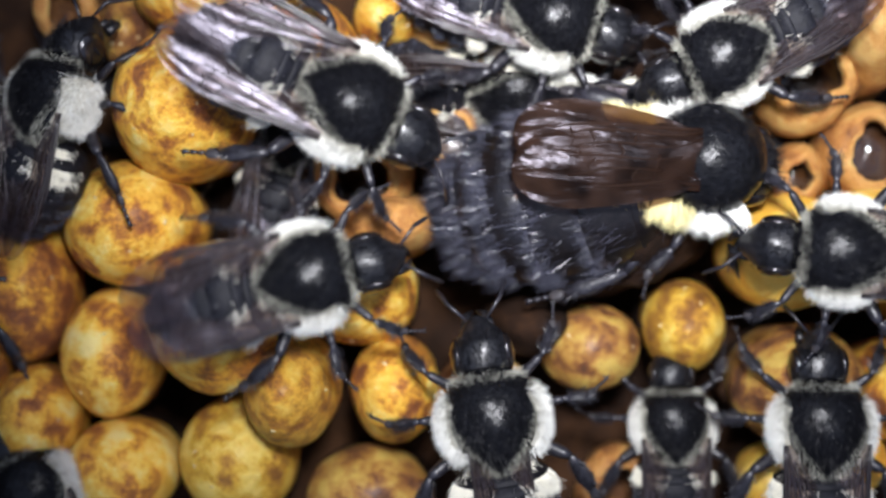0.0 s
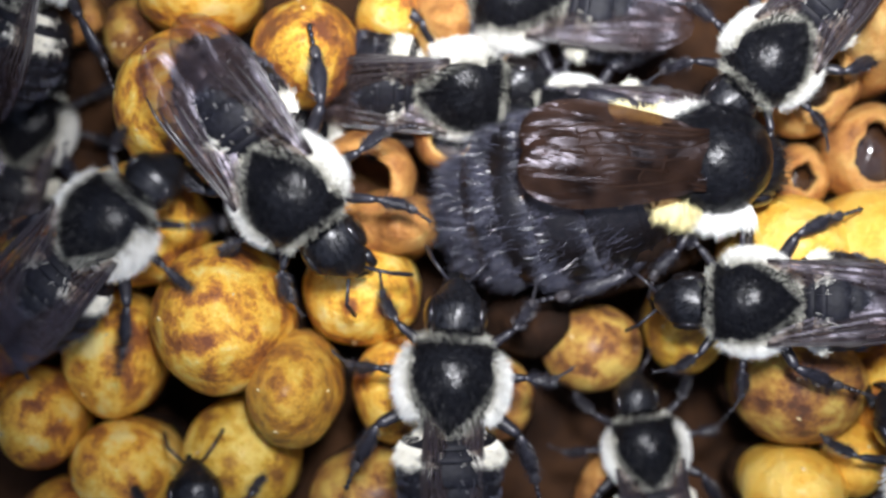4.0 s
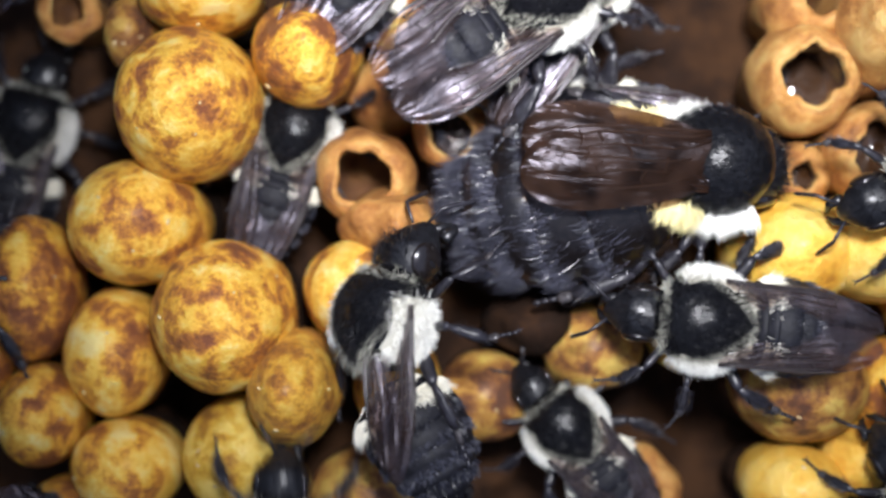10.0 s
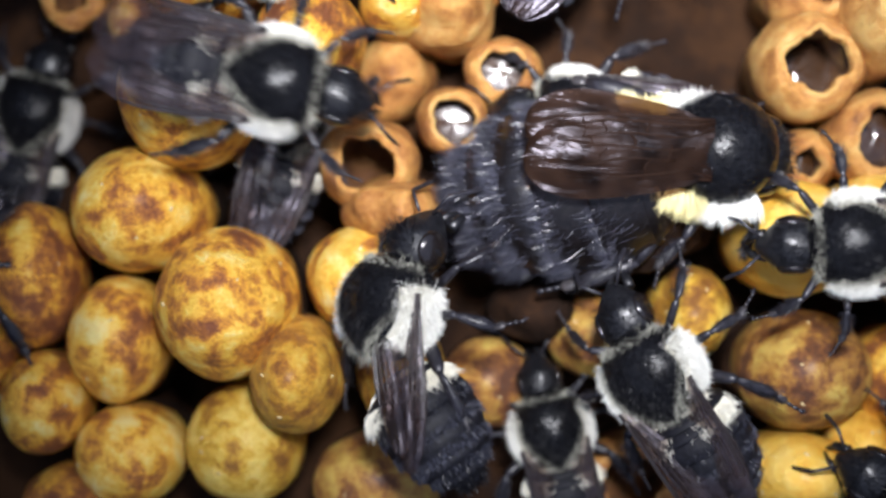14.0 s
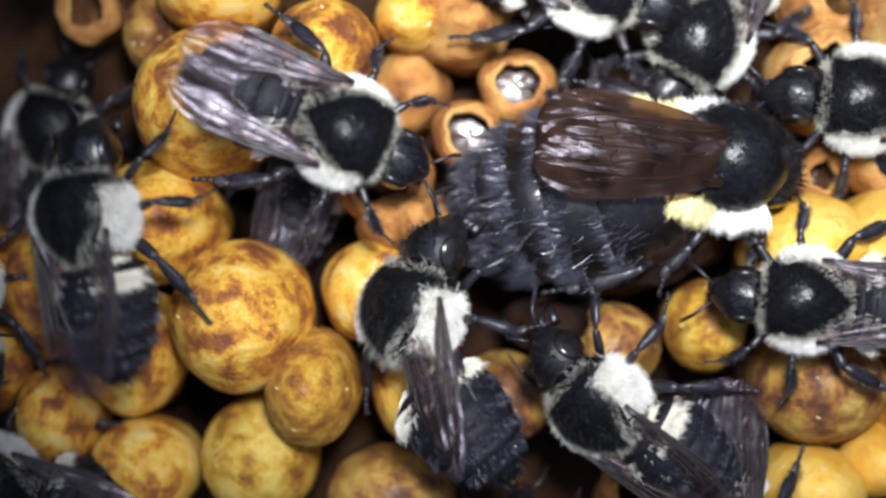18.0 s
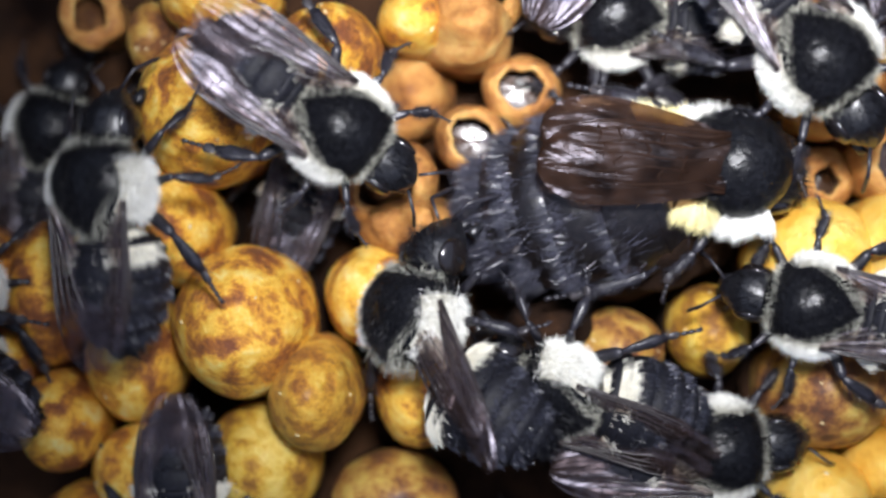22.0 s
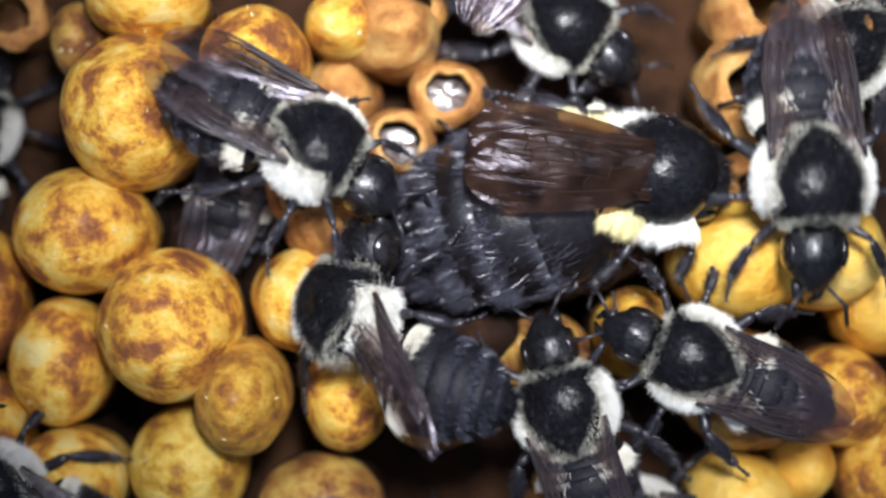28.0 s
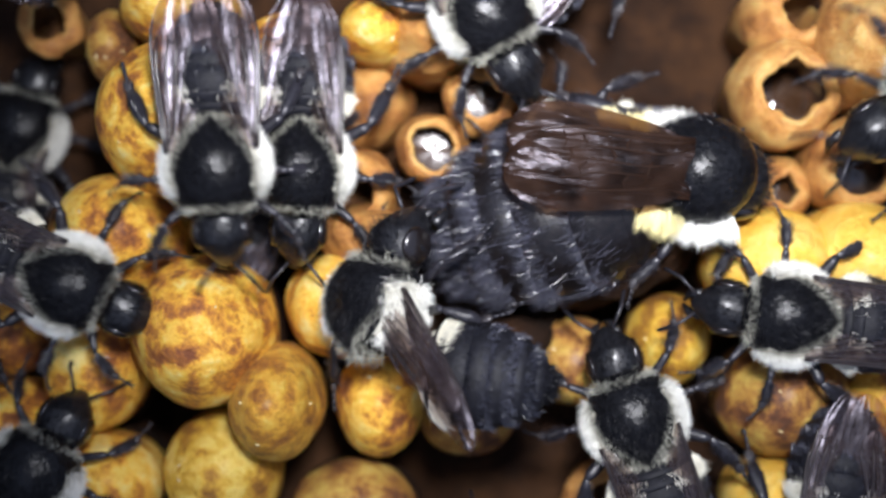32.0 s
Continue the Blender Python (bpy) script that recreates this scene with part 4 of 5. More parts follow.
    walk(feeding_worker, path([
        (0, 2.94, -9.51, 12.5, 99, 0, 0),
        (1, 3.16, -9.51, 12.5, 104, -5, 0),
        (2, 2.28, -8.04, 12.5, 94, 0, 0),
        (3, 1.97, -8.01, 12.5, 91, 0, 0),
        (4, 0.55, -7.37, 12.5, 86, 0, 0),
        (5, -1.96, -6.42, 12.5, 76, 0, 0),
        (6, -2.5, -6.25, 12.5, 74, -14, 0),
        (7, -2.72, -5.47, 12.5, 75, -24, 0),
        (8, -3.04, -4.78, 12.5, 77, -34, 0),
        (9, -3.23, -4.13, 12.5, 78, -46, 0),
        (10, -3.26, -3.94, 12.5, 78, -46, 0),
        (12, -3.22, -3.06, 12.5, 78, -46, 0),
        (13, -3.29, -3.7, 12.5, 78, -46, 0),
        (14, -3.09, -4.03, 12.5, 78, -46, 0),
        (16.5, -3.11, -3.41, 12.5, 78, -46, 0),
        (17, -3.03, -3.04, 12.5, 78, -46, 0),
        (18, -2.72, -3.53, 12.5, 78, -46, 0),
        (19, -2.37, -3.5, 12.5, 78, -46, 0),
        (20, -2.11, -3.73, 12.5, 80, -46, 0),
        (21, -2.72, -4.1, 12.5, 80, -46, 0),
        (22, -2.84, -3.51, 12.5, 80, -46, 0),
        (23, -2.85, -3.63, 12.5, 80, -46, 0),
        (23.5, -2.98, -3.63, 12.5, 80, -46, 0),
        (24, -2.85, -3.32, 12.5, 80, -46, 0),
        (24.5, -2.98, -3.31, 12.5, 80, -46, 0),
        (25, -2.69, -3.53, 12.5, 80, -46, 0),
        (25.5, -2.66, -3.53, 12.5, 80, -46, 0),
        (27.5, -2.65, -3.04, 12.5, 80, -46, 0),
        (28, -2.43, -2.91, 12.5, 80, -46, 0),
        (29, -3.1, -2.76, 12.5, 80, -46, 0),
        (30, -3.16, -3.38, 12.5, 80, -46, 0),
        (31, -3.23, -1.44, 12.5, 80, -46, 0),
        (32, -2.67, -2.38, 12.5, 80, -46, 0),
    ]))
    turning_worker = worker(0.93, 'black worker with cream collar working beside the queen', 0, False, 0, 0.85)
    walk(turning_worker, path([
        (0, 21.66, -0.21, 15, 175, 0, 0),
        (1, 20.78, -0.52, 15, 187, 0, 0),
        (2, 18.68, -3, 13.5, 187, 0, 0),
        (3, 17.76, -2.69, 12.5, 184, 0, 10),
        (6, 15.54, -4, 12.5, 174, 0, 0),
        (7, 15.14, -4.13, 12.5, 173, 0, 0),
        (8, 16.07, -3.91, 12.5, 175, 0, 0),
        (9, 15.67, -4.03, 12.5, 174, 0, 0),
        (9.5, 14.26, -4.28, 12.5, 172, 0, 0),
        (10, 14.41, -4.04, 12.5, 174, 0, 0),
        (10.5, 12.76, -5.14, 12.5, 160, 0, 0),
        (11, 13.07, -7.5, 12.5, 148, -20, 0),
        (12, 12.73, -6.94, 12.5, 112, -22, 0),
        (13, 13.26, -7.44, 12.5, 112, -22, 0),
        (13.5, 12.73, -7.1, 12.5, 112, -22, 0),
        (14, 11.45, -7.76, 12.5, 122, -25, 0),
        (14.5, 11.2, -7.97, 12.5, 124, -28, 0),
        (16.5, 8.77, -8.58, 12, 140, -38, 0),
        (17, 7.92, -8.84, 12, 142, -40, 0),
        (18, 7.7, -8.74, 12, 142, -40, 0),
        (19, 8.68, -8.99, 12, 140, -40, 0),
        (20, 6.03, -7.79, 11.5, 158, -42, 0),
        (21, 5.51, -7.69, 11.5, 162, -42, 0),
        (22, 5.07, -7.71, 11.5, 160, -42, 0),
        (23, 5.37, -7.67, 11.5, 158, -42, 0),
        (23.5, 5.79, -7.52, 11.5, 158, -42, 0),
        (24, 4.85, -7.67, 11.5, 156, -42, 0),
        (24.5, 5.47, -7.43, 11.5, 154, -40, 0),
        (25, 7.87, -9.3, 11.5, 130, -28, 0),
        (25.5, 7.84, -8.54, 11.5, 125, -20, 0),
        (27.5, 8.73, -8.76, 11.5, 112, -10, 0),
        (28, 9.84, -8.63, 10.5, 107, -14, 0),
        (29, 8.32, -9.53, 10.5, 112, -16, 0),
        (30, 8.85, -8.97, 10.5, 106, -14, 0),
        (31, 11.54, -9.43, 10.5, 107, -8, 0),
        (32, 11.86, -8.88, 10.5, 109, -6, 0),
    ]))
    low_worker = worker(0.8, 'black worker with cream collar low between the cocoons', 0, False, 0, 1)
    walk(low_worker, path([
        (0, 13.98, -10.54, 5.2, 91, 0, 0),
        (1, 14.38, -11.48, 5.2, 91, 0, 0),
        (2, 13.61, -11.04, 5.2, 91, 0, 0),
        (3, 12.93, -11.68, 5.2, 95, 0, 0),
        (3.5, 12.42, -11.85, 5.2, 98, 0, 0),
        (5.5, 11.89, -12.16, 5.2, 108, 0, 0),
        (6, 10.94, -11.25, 5.2, 118, 0, 0),
        (7, 8.95, -10.7, 5.2, 136, 0, 0),
        (8, 7.46, -10.47, 5.2, 132, 0, 0),
        (9, 5.61, -8.91, 5.2, 144, 0, 0),
        (10, 7.33, -10.74, 5.2, 130, 0, 0),
        (11, 6.99, -9.93, 5.2, 136, 0, 0),
        (12, 7.97, -11.44, 5.2, 126, 0, 0),
        (13, 5.51, -10.34, 5.2, 128, 0, 0),
        (14, 6.28, -11.68, 5.2, 103, 0, 0),
        (14.5, 6.35, -13.03, 5.2, 98, 0, 0),
        (16.5, 4.52, -15.13, 5.2, 92, 0, 0),
        (17.5, 3.85, -18.03, 5.2, 90, 0, 0),
        (20, 2.67, -21.04, 5.2, 80, 0, 0),
        (32, 3.34, -20.19, 5.2, 80, 0, 0),
    ]))
    far_side_worker = worker(0.9, 'black worker with cream collar among the wax pots', 0, False, 0, 1)
    walk(far_side_worker, path([
        (0, 15.78, 10.63, 12, 205, 0, 0),
        (1, 16.38, 10.78, 12, 208, 0, 0),
        (2, 16.7, 10.63, 12, 215, 0, 0),
        (3, 18.49, 10.5, 12, 228, 0, 0),
        (5.5, 17.83, 10.84, 12, 225, 0, 0),
        (6, 17.67, 11.01, 12, 226, 0, 0),
        (6.5, 16.24, 11.01, 12, 215, 0, 0),
        (7, 15.39, 10.42, 12, 205, 0, 0),
        (7.5, 18.43, 11.63, 12, 235, 0, 0),
        (8, 21.57, 9.59, 12, 268, 0, 0),
        (8.5, 22.51, 8.19, 12, 262, 0, 0),
        (9, 25.03, 6.95, 12, 245, 0, 0),
        (10, 26.57, 3.58, 14.5, 200, 0, 0),
        (11, 26.96, 0.94, 15, 180, 0, 0),
        (12, 23.18, -0.67, 15, 182, 0, 0),
        (13, 21.3, -0.05, 15, 194, 0, 0),
        (14, 22.08, -0.49, 15, 182, 0, 0),
        (14.5, 21.54, -0.61, 15, 182, 0, 0),
        (16.5, 18.26, -2.91, 12.5, 175, 0, 10),
        (17, 18.36, -2.53, 12.5, 174, 0, 10),
        (18, 18.92, -2.91, 12.5, 176, 0, 10),
        (18.5, 16.01, -2.28, 12.5, 179, 0, 10),
        (19, 15.82, -2.63, 12.5, 179, 0, 10),
        (20, 17.64, -2.28, 12.5, 176, 0, 10),
        (21, 18.39, -3.06, 12.5, 170, 0, 10),
        (22, 19.2, -2.94, 12.5, 168, 0, 10),
        (23, 18.73, -2.13, 12.5, 174, 0, 10),
        (23.5, 18.39, -2.13, 12.5, 178, 0, 10),
        (24, 18.57, -2.91, 12.5, 186, 0, 10),
        (24.5, 17.92, -3.28, 12.5, 192, 0, 10),
        (25, 18.67, -2.5, 12.5, 182, 0, 10),
        (25.5, 19.01, -2.5, 12.5, 178, 0, 10),
        (27.5, 17.39, -2.72, 12.5, 150, 0, 0),
        (28, 16.73, -5.72, 12.5, 158, 0, 0),
        (28.5, 16.42, -5.16, 12.5, 148, 0, 0),
        (29, 16.77, -6.22, 12.5, 143, 0, 0),
        (30, 17.11, -4.78, 12.5, 134, 0, 0),
        (30.3, 21, -2.91, 12.5, 158, 0, 0),
        (31, 22.08, -2.82, 12.5, 177, 0, 0),
        (32, 20.18, -3.01, 12.5, 173, 0, 0),
    ]))
    corner_worker = worker(0.95, 'black worker with cream collar at the edge of the comb', 0, False, 0, 1)
    walk(corner_worker, path([
        (0, 21.63, -10.13, 10.5, 90, 0, 0),
        (0.5, 22.74, -11.25, 10.5, 85, 0, 0),
        (1, 25.92, -10.93, 10.5, 80, 0, 0),
        (2, 27.99, -12.85, 10.5, 120, 0, 0),
        (3, 28.06, -12.81, 10.5, 120, 0, 0),
        (8, 27.99, -14.06, 10.5, 120, 0, 0),
        (14, 27.19, -15.53, 10.5, 150, 0, 0),
        (16, 25.48, -14.21, 10.5, 200, 0, 0),
        (16.5, 21.54, -12.24, 10.5, 205, 0, 0),
        (17, 18.38, -13.73, 10.5, 212, 0, 0),
        (17.5, 17.7, -13.87, 10.5, 240, 0, 0),
        (18, 13.9, -17.19, 10.5, 262, 0, 0),
        (19, 13.13, -17.54, 10.5, 250, 0, 0),
        (20, 13.39, -17.83, 10.5, 255, 0, 0),
        (21, 13.36, -17.99, 10.5, 255, 0, 0),
        (22, 14.74, -11.33, 9, 5, 0, 0),
        (22.5, 20.94, -12.2, 7, -15, 0, 0),
        (23, 25.32, -12.37, 6, -20, 0, 0),
        (23.5, 26.48, -14.1, 8, -60, 0, 0),
        (24, 13.8, -16.51, 6, -183, 0, 0),
        (25, 13.43, -16.07, 5, -183, 0, 0),
        (27.5, 14.56, -16.47, 4, -186, 0, 0),
        (28, 14.97, -16.51, 4, -186, 0, 0),
        (29, 14.66, -16.58, 4, -184, 0, 0),
        (30, 14.72, -16.68, 5, -180, 0, 0),
        (30.5, 18.67, -19.29, 8, -130, 0, 0),
        (31, 23.42, -18.79, 10.5, -95, 0, 0),
        (32, 22.82, -17.19, 10.5, -100, 0, 0),
    ]))
    hidden_worker = worker(0.95, 'black worker with glossy back half hidden behind the cocoons', 0, False, 0, 1)
    walk(hidden_worker, path([
        (0, 4.54, 9.09, 5, -8, 30, 0),
        (1, 5.46, 9.09, 5, -8, 30, 0),
        (2, 4.81, 9.25, 5, -8, 30, 0),
        (3, 2.65, 9.29, 5, -10, 30, 0),
        (5.5, 0.92, 10.84, 9, 40, 10, 0),
        (6, 1.53, 11.85, 9, 55, 0, 0),
        (6.5, 3.94, 12.86, 5, 20, 0, 0),
        (7, 4.67, 12.02, 3.5, -20, 0, 0),
        (8, 7.08, 13.05, 3.5, -10, 0, 0),
        (9, 5.67, 13.36, 4, 30, 0, 0),
        (10, 8.1, 15.65, 8, 60, 0, 0),
        (11, 8.83, 20.8, 8, 60, 0, 0),
        (32, 9.81, 21.72, 8, 60, 0, 0),
    ]))
    sheltered_worker = worker(0.85, 'black worker sheltering under the queen', 0, False, 0, 1)
    walk(sheltered_worker, path([
        (0, 7.73, 7.43, 6.5, 178, 0, 0),
        (14, 7.36, 7.13, 6.5, 178, 0, 0),
        (17, 8.23, 5.96, 6.5, 178, 0, 0),
        (23, 7.96, 6.40, 6.5, 178, 0, 0),
        (25, 8.73, 6.33, 6.5, 178, 0, 0),
        (32, 8.30, 6.90, 6.5, 178, 0, 0),
    ]))
    crevice_worker = worker(0.85, 'black worker head first in the gap between cocoons', 0, False, 0, 1)
    walk(crevice_worker, path([
        (0, -8.60, 6.90, 4.5, 72, 0, 0),
        (14, -8.91, 7.01, 4.5, 72, 0, 0),
        (17, -8.60, 6.43, 4.5, 72, 0, 0),
        (23, -8.77, 6.46, 4.5, 72, 0, 0),
        (23.5, -8.74, 6.46, 4.5, 72, 0, 0),
        (24, -8.77, 6.53, 4.5, 72, 0, 0),
        (25, -8.71, 6.46, 4.5, 72, 0, 0),
        (27.5, -8.71, 6.39, 4.5, 72, 0, 0),
        (30, -8.74, 6.46, 4.5, 72, 0, 0),
        (32, -8.81, 6.46, 4.5, 72, 0, 0),
    ]))
    passing_worker = worker(1, 'black worker with cream collar passing behind the queen', 0, False, 0, 1)
    walk(passing_worker, path([
        (0, 10.45, 19.09, 9, 170, 0, 0),
        (1, 8.29, 20.33, 9, 170, 0, 0),
        (2, 8.13, 18.8, 9, 170, 0, 0),
        (2.5, 5.91, 13.7, 5, 170, 0, 0),
        (3, 5.62, 12.31, 5, 170, 0, 0),
        (3.5, 4.8, 12.15, 5, 174, 0, 0),
        (4.5, 2.19, 17.52, 9, 150, 0, 0),
        (5.5, -7.86, 17.33, 9, 40, 0, 0),
        (6, -7.48, 15.2, 9, 40, 0, 0),
        (7, -7.29, 14.9, 9, 40, 0, 0),
        (8, -1.94, 12.91, 9, 20, 0, 0),
        (9, -1.03, 18.9, 9, 60, 0, 0),
        (13.5, -9.83, 17.28, 10, -10, 0, 0),
        (15, -8.76, 14.99, 11, -10, 0, 0),
        (16.5, -5.28, 14.29, 11, -8, 0, 0),
        (17, -3.55, 13.86, 12, -5, 0, 0),
        (17.5, 2.64, 14.02, 12, -10, 0, 0),
        (18, 7.7, 15, 12, -20, 0, 0),
        (19, 11.19, 11.82, 12, -20, 0, 0),
        (19.5, 13.83, 12.31, 12, -15, 0, 0),
        (20, 14.59, 10.95, 13, -12, 0, 0),
        (20.5, 19.03, 9.24, 13, -15, 0, 0),
        (21, 20.55, 8.98, 14, -28, 0, 0),
        (21.5, 19.75, 8.55, 14, -38, 0, 0),
        (22, 19.13, 10.37, 15, -52, 0, 0),
        (22.5, 19.51, 10.47, 17, -64, 0, 0),
        (23, 19.14, 10.37, 19, -72, 0, 0),
        (23.5, 19.26, 10.81, 19, -80, 0, 0),
        (24, 20.05, 11.33, 18, -85, 0, 0),
        (24.5, 26.1, 8.97, 15, -85, 0, 0),
        (25, 25.25, 9.33, 13, -85, 0, 0),
        (25.5, 25.6, 7.46, 13, -85, 0, 0),
        (27.5, 22.27, 7.56, 13, -85, 0, -12),
        (28, 22.75, 3.94, 15.5, -88, 0, -12),
        (28.4, 22.01, 2.86, 15.5, -80, 0, -12),
        (28.8, 24.88, 8.11, 12, -140, 0, 0),
        (29, 23.55, 12.58, 12, -150, 0, 0),
        (30, 26.25, 12.33, 12, -160, 0, 0),
        (30.5, 24.18, 8.55, 12, -90, 0, 0),
        (31, 22.42, 7.65, 12, -22, 0, 0),
        (31.5, 23.54, 9.73, 13, -80, 0, 0),
        (32, 28.07, 9.04, 14, -150, 0, 0),
    ]))
    upper_worker = worker(0.95, 'black worker with cream collar walking over the far cells', 0, False, 0, 1)
    walk(upper_worker, path([
        (0, 6.49, 13.11, 10, -15, 0, 0),
        (1, 7.07, 17.09, 10, -15, 0, 0),
        (1.5, 7.37, 18.6, 10, -15, 0, 0),
        (6, 7.05, 24.03, 9, -100, 0, 0),
        (16, 16.15, 19.98, 9, -100, 0, 0),
        (17, 15.16, 11.33, 9, 170, 0, 0),
        (18, 13.64, 11.92, 9, -120, 0, 0),
        (19, 16.59, 12.21, 9, -60, 0, 0),
        (20, 22.05, 13.54, 9, -60, 0, 0),
        (20.5, 16.47, 15.16, 8, -125, 0, 0),
        (21, 7.97, 13.8, 6, -182, 0, 0),
        (22, 9.01, 13.93, 6, -185, 0, 0),
        (23, 12.69, 14.8, 6, -170, 0, 0),
        (24, 13.46, 12.79, 6, -165, 0, 0),
        (25, 14.32, 13.26, 7, -160, 0, 0),
        (27.5, 12.8, 14.02, 7, -90, 0, 0),
        (28.5, 7.95, 12.82, 9, 10, 0, 0),
        (29, 8, 12.53, 10, -20, 0, 0),
        (29.6, 5.69, 12.59, 11, 0, 0, 0),
        (30, 4.29, 13.1, 11, -5, 0, 0),
        (30.5, 2.19, 10.55, 11, -60, 0, 0),
        (31, -2.42, 5.88, 12, -118, 0, 0),
        (31.5, -4.81, 5.44, 12, -105, 0, 0),
        (32, -7.02, 5.15, 11, -92, 0, 0),
    ]))
    rim_worker = worker(0.95, 'black worker with cream collar at the rim of the comb', 0, False, 0, 1)
    walk(rim_worker, path([
        (0, 16.59, 22.19, 11, -90, 0, 0),
        (12, 32.39, 24.31, 10, 105, 0, 0),
        (15.5, 32.4, 8.73, 10, 165, 0, 0),
        (16, 30.02, 8.78, 10, 168, 0, 0),
        (17, 22.75, 8.9, 10, 170, 0, 0),
        (18.5, 22.74, 7.82, 10, 178, 0, 0),
        (19, 21.96, 7.19, 10, 180, 0, 0),
        (19.6, 26.42, 6.83, 10, 180, 0, 0),
        (20.5, 29.5, 9.63, 10, 150, 0, 0),
        (22, 24.91, 20.31, 10, 90, 0, 0),
        (27, 19.87, 22.16, 11, -90, 0, 0),
        (28, 25.68, 11.82, 11, -140, 0, 0),
        (28.5, 22.09, 15.73, 11, -150, 0, 0),
        (29, 11.73, 14.62, 11, -90, 0, 0),
        (29.6, 16.18, 13.86, 11, -80, 0, 0),
        (30, 17.96, 11.82, 11, -80, 0, 0),
        (30.5, 14.91, 12.46, 11, -85, 0, 0),
        (31, 12.01, 12.3, 11, -88, 0, 0),
        (32, 3.46, 14.05, 11, -60, 0, 0),
    ]))
    leaving_worker = worker(0.9, 'black worker with cream flanks at the shaded edge of the comb', -25, False, 0, 1)
    walk(leaving_worker, path([
        (0, -21.94, 8.45, 10.0, 78, -35, 0),
        (1, -21.81, 9.25, 10.0, 70, -35, 0),
        (2, -21.81, 12.14, 10.0, 70, -35, 0),
        (3, -23.20, 15.39, 10.0, 80, -35, 0),
        (4, -23.45, 16.21, 9.0, 80, -35, 0),
        (5.5, -22.17, 12.01, 9.0, 75, -30, 0),
        (6, -21.79, 12.01, 9.0, 75, -30, 0),
        (7, -21.13, 12.80, 8.0, 70, -30, 0),
        (9, -21.79, 16.44, 8.0, 70, -30, 0),
        (10, -23.72, 22.54, 8.0, 80, -30, 0),
        (32, -22.84, 24.48, 10.0, 90, -35, 0),
    ]))
    shadow_worker = worker(0.9, 'black worker resting in the shade beside the cocoons', 0, False, 0, 1)
    walk(shadow_worker, path([
        (0, -26.25, 7.86, -1.5, 75, 0, 0),
        (14, -26.29, 7.72, -1.5, 75, 0, 0),
        (17, -26.07, 7.54, -1.5, 75, 0, 0),
        (23, -26.36, 8.00, -1.5, 75, 0, 0),
        (24, -26.25, 8.37, -1.5, 75, 0, 0),
        (28, -26.39, 8.37, -1.5, 75, 0, 0),
        (31, -26.21, 8.18, -1.5, 75, 0, 0),
        (32, -25.64, 8.37, -1.5, 75, 0, 0),
    ]))
    bottom_worker = worker(0.92, 'black worker with cream collar on the lower cocoons', 0, False, 0, 1)
    walk(bottom_worker, path([
        (0, -24.05, -14.47, 6, 120, 0, 0),
        (1, -23.74, -11.63, 10, 100, 0, 0),
        (2, -27.4, -15, 9, 100, 0, 0),
        (4.5, -12.42, -17.55, 9, 95, 0, 0),
        (5.5, -15.51, -12.37, 10, 104, 0, 0),
        (6, -17.26, -12.55, 11, 104, 0, 0),
        (6.5, -18.66, -11.32, 12, 104, 0, 0),
        (7, -21.19, -9.9, 12, 100, 0, 0),
        (7.5, -22.76, -13.21, 12, 100, 0, 0),
        (8, -18.02, -18.07, 10, -85, 0, 0),
        (8.5, -17.34, -21.54, 9, -80, 0, 0),
        (9, -18.6, -22.34, 8.93, -64, 0, 0),
        (15, -26.15, -23.56, 8.13, 128, 0, 0),
        (16, -25.67, -15.9, 8, 160, 0, 0),
        (17, -27.28, -14.29, 7, 165, 0, 0),
        (19, -27.48, -13.72, 7, 165, 0, 0),
        (21, -27.58, -13.86, 7, 165, 0, 0),
        (21.5, -18.73, -18.28, 8, -85, 0, 0),
        (22, -16.44, -17.68, 8, -88, 0, 0),
        (23, -16.44, -17.82, 8, -88, 0, 0),
        (24, -15.03, -20.6, 8, -88, 0, 0),
        (25, -13.39, -20.01, 8, -80, 0, 0),
        (27.5, -20.15, -14.99, 8, -160, 0, 0),
        (28, -22.88, -13.59, 8, 150, 0, 0),
        (29, -25.59, -11.81, 8, 100, 0, 0),
        (29.5, -24.08, -11.54, 8, 92, 0, 0),
        (30, -23.88, -11.33, 8, 90, 0, 0),
        (30.5, -22.59, -9.91, 8.5, 80, 0, 0),
        (31, -23.2, -13.72, 9, 85, 0, 0),
        (31.5, -22.64, -13.61, 9, 80, 0, 0),
        (32, -22.39, -12.13, 9, 60, 0, 0),
    ]))
    circling_worker = worker(0.95, 'black worker with cream flanks circling over the cocoons', 0, False, 0, 1)
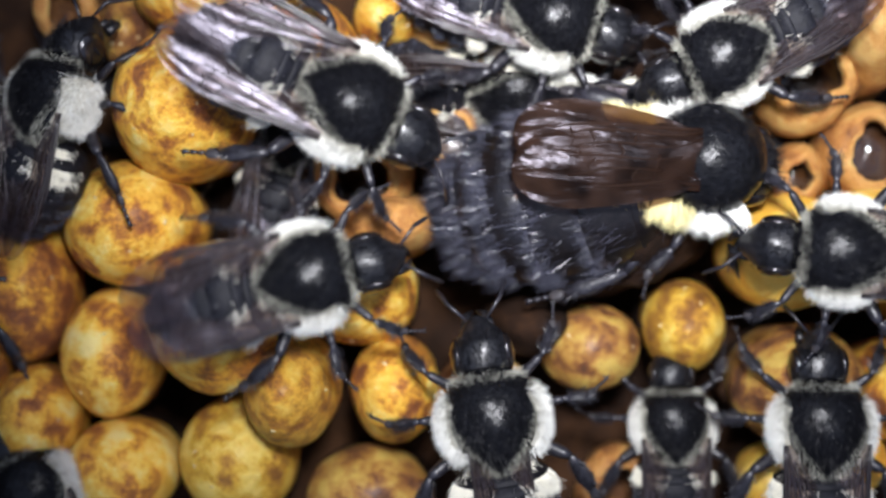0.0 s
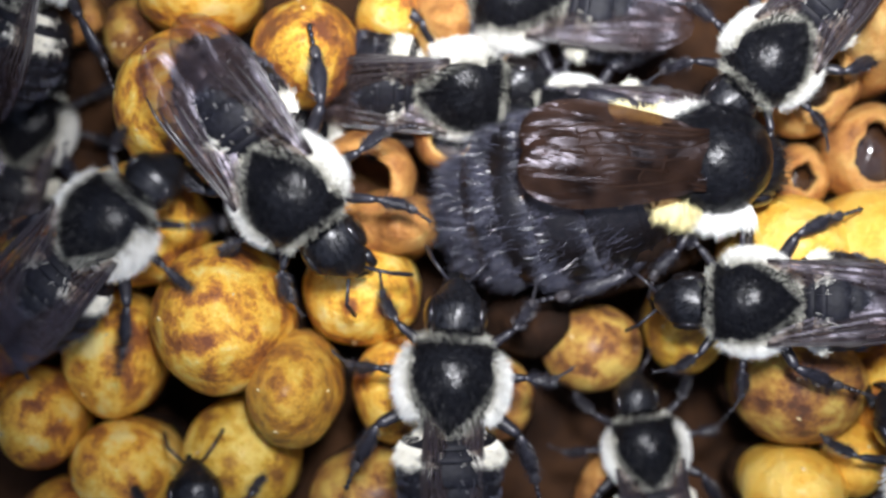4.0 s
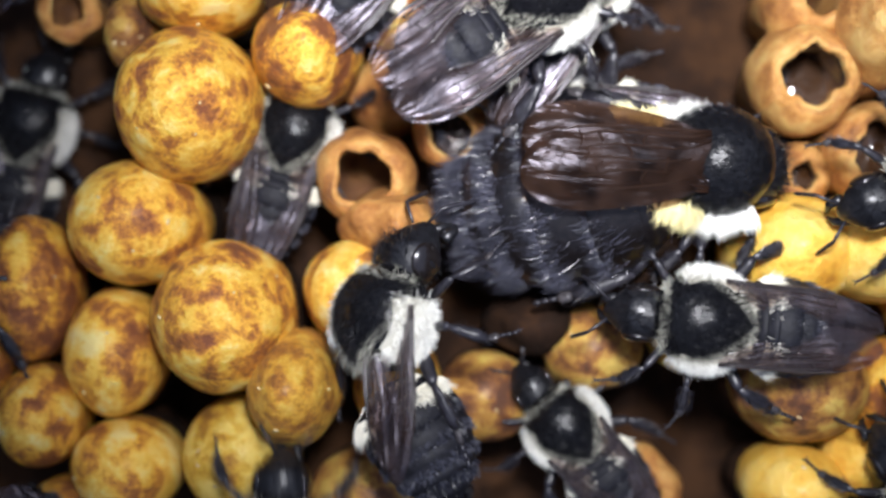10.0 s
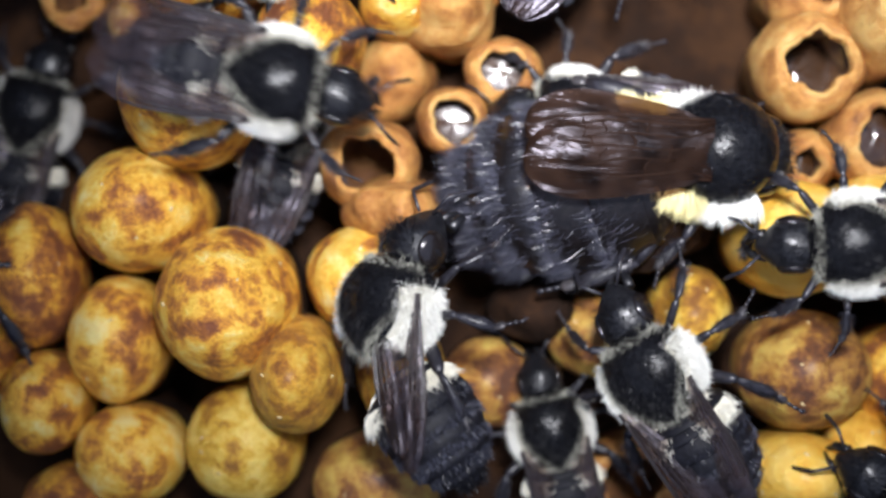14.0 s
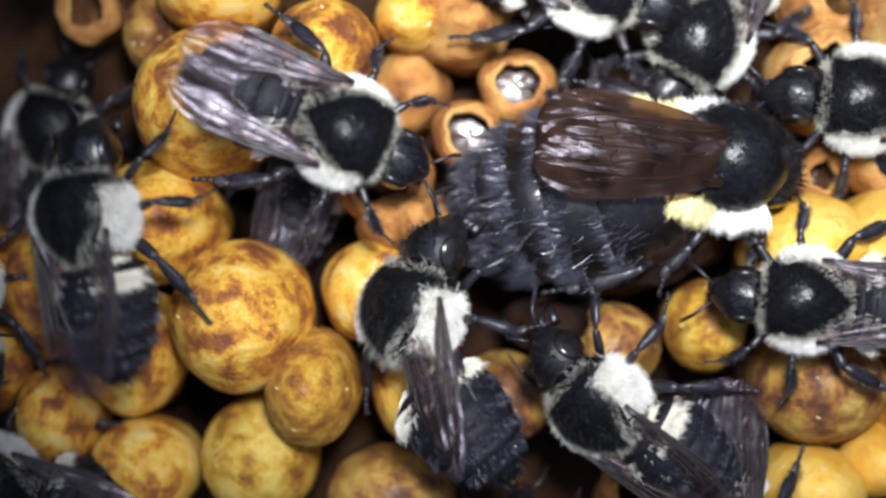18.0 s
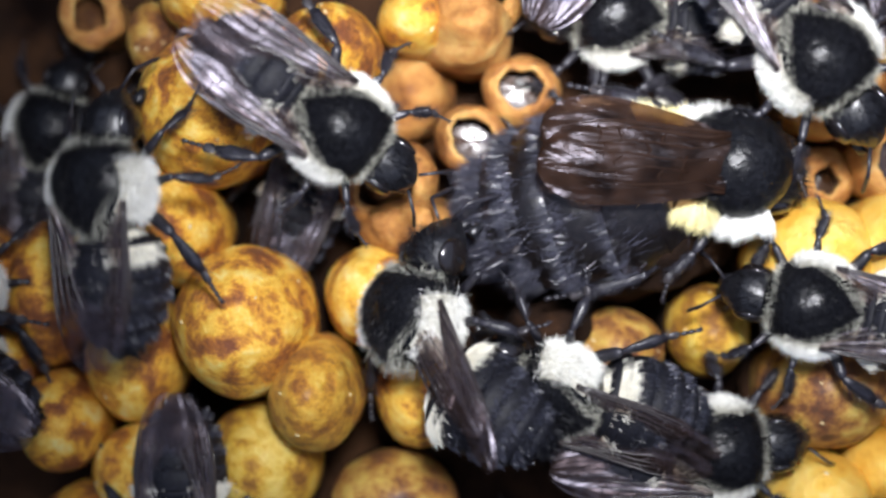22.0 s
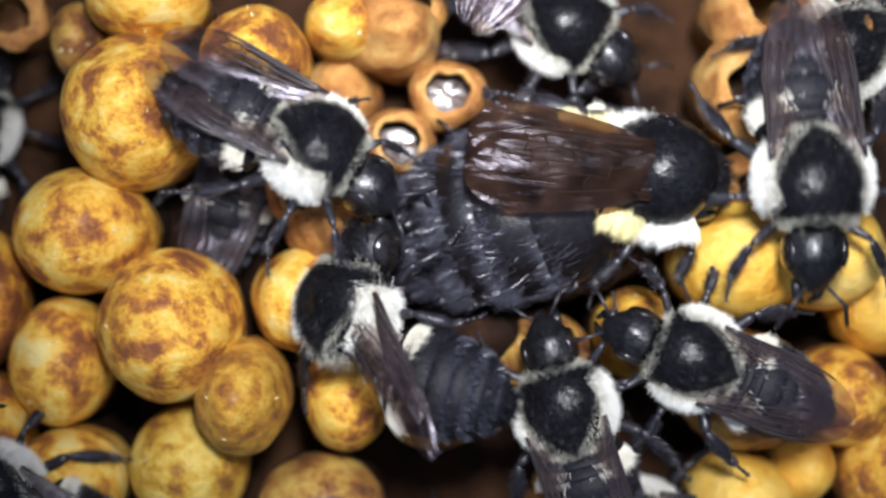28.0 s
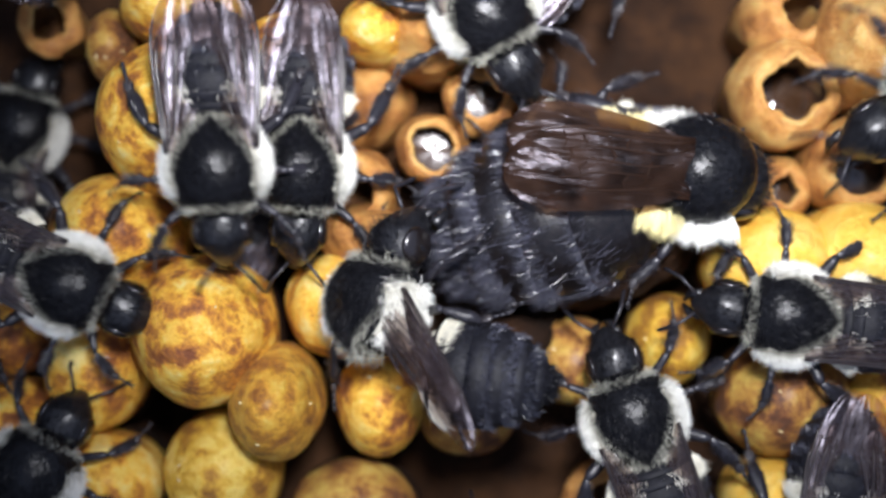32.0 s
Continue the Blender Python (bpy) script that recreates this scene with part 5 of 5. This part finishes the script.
    walk(circling_worker, path([
        (0, -31.93, 4.24, 14, 90, 0, 0),
        (16.5, -30.94, 3.6, 14, 70, 0, 0),
        (17, -28.7, 5.2, 14, 70, 0, 0),
        (17.5, -23.25, 2.95, 14, 80, 0, 0),
        (18, -20.46, 1.75, 14, 95, -25, 0),
        (18.5, -18.33, -7.78, 14, 108, -25, 0),
        (19, -23.26, 8.07, 8, 104, 0, 0),
        (19.5, -21.15, 4.25, 13, 188, 0, 0),
        (20, -20.87, 0.22, 13, 272, 0, 0),
        (20.5, -20.24, -1.17, 14, 272, 0, 0),
        (20.8, -12.94, -0.85, 15, 270, 0, 0),
        (21, -11.86, -6.64, 15, 268, 0, 0),
        (21.2, -12.82, -9.05, 15, 220, 0, 0),
        (21.5, -17.37, -2.95, 15, 136, -25, 0),
        (22, -19.5, 3.53, 15, 92, -25, 0),
        (22.5, -20.42, 11.75, 14, 75, 0, 0),
        (23, -23.93, 23.02, 12, 90, 0, 0),
        (32, -21.73, 23.96, 12, 90, 0, 0),
    ]))
    arriving_worker = worker(0.9, 'black worker with cream collar arriving at the cocoons', 0, False, 0, 1)
    walk(arriving_worker, path([
        (0, -32.64, -5.09, 12, 20, 0, 0),
        (20, -32.1, -5.75, 12, 20, 0, 0),
        (20.5, -27.61, -5.6, 12, 100, 0, 0),
        (21, -20.61, -5.93, 12, 110, 0, 0),
        (21.3, -21.11, -6.1, 12, 120, 0, 0),
        (22, -31.81, -5.47, 12, 150, 0, 0),
        (24, -30.75, -5.6, 12, 100, 0, 0),
        (29, -28.64, -10.06, 12, 10, 0, 0),
        (30, -30.19, -8.35, 12, 0, 0, 0),
        (31, -28.93, -1.3, 12, -5, 0, 0),
        (31.4, -22.7, -0.89, 12, -10, 0, 0),
        (31.5, -22.24, -1.11, 12, -5, 0, 0),
        (31.7, -21.26, -1.18, 12, -18, 0, 0),
        (32, -19.68, -1.35, 12, -25, 0, 0),
    ]))
    edge_worker = worker(0.9, 'black worker at the rim with one leg on a cocoon', 0, True, 0, 1)
    walk(edge_worker, path([
        (0, -29.31, -2.19, 8.5, 90, 0, 0),
        (14, -29.51, -2.15, 8.5, 90, 0, 0),
        (17, -29.51, -2.09, 8.5, 90, 0, 0),
        (23, -29.51, -2.09, 8.5, 90, 0, 0),
        (24, -29.51, -2.09, 8.5, 90, 0, 0),
        (32, -29.41, -2.09, 8.5, 90, 0, 0),
    ]))

    # the queen turns her abdomen aside a little
    heavy = piece(queen, "abdomen")
    still = heavy.matrix_basis.copy()
    walk(heavy, [(t, Matrix.Translation(still.translation) @ pose(0, 0, 0, 0, 0, a) @ still.to_3x3().to_4x4()) for t, a in ((0, 0), (14, 0), (17, 2), (23, 3), (24.5, 6), (32, 6))])
    # the curled worker bends at the waist: abdomen and wings swing round
    bends = ((0, 0), (3, 2), (6, 16), (9, 40), (13, 48), (17, 52), (19, 58), (21, 68), (23, 72), (25, 77), (28, 85), (31, 93), (32, 93))
    folds = ((0, 0), (3, 1), (6, 6), (9, 14), (13, 18), (17, 25), (19, 32), (21, 38), (23, 40), (25, 40), (28, 42), (31, 46), (32, 46))
    leans = ((0, 0), (0, 0), (-0.4, -0.3), (-1.2, -0.8), (-1.4, -0.9), (-1.2, -1.0), (-1.0, -1.3), (-0.8, -1.7), (-0.8, -1.9), (-0.7, -2.2), (-0.6, -2.6), (-0.6, -3.1), (-0.6, -3.1))
    for joint in feeding_worker.children:
        kind = joint.name.split(".")[0]
        if kind in ("abdomen", "forewing", "hindwing"):
            rest = joint.matrix_basis.copy()
            inward = 0 if kind == "abdomen" else 0.8 if rest.translation.y > 0 else -0.8
            turn = rest.to_quaternion().to_matrix().to_4x4()
            steps = bends if kind == "abdomen" else folds
            reach = [(0.050 * min(40, b), -0.03 * min(40, b)) for _, b in bends] if kind != "abdomen" else leans
            walk(joint, [(t, pose(0, 0, 0, min(26 if kind == "abdomen" else 10, b * 0.7)) @ Matrix.Translation(rest.translation + Vector((dx, dy - inward, 0)) * MM) @ pose(0, 0, 0, 0, 0, a) @ turn)
                         for (t, a), (_, b), (dx, dy) in zip(steps, bends, reach)])



motions()
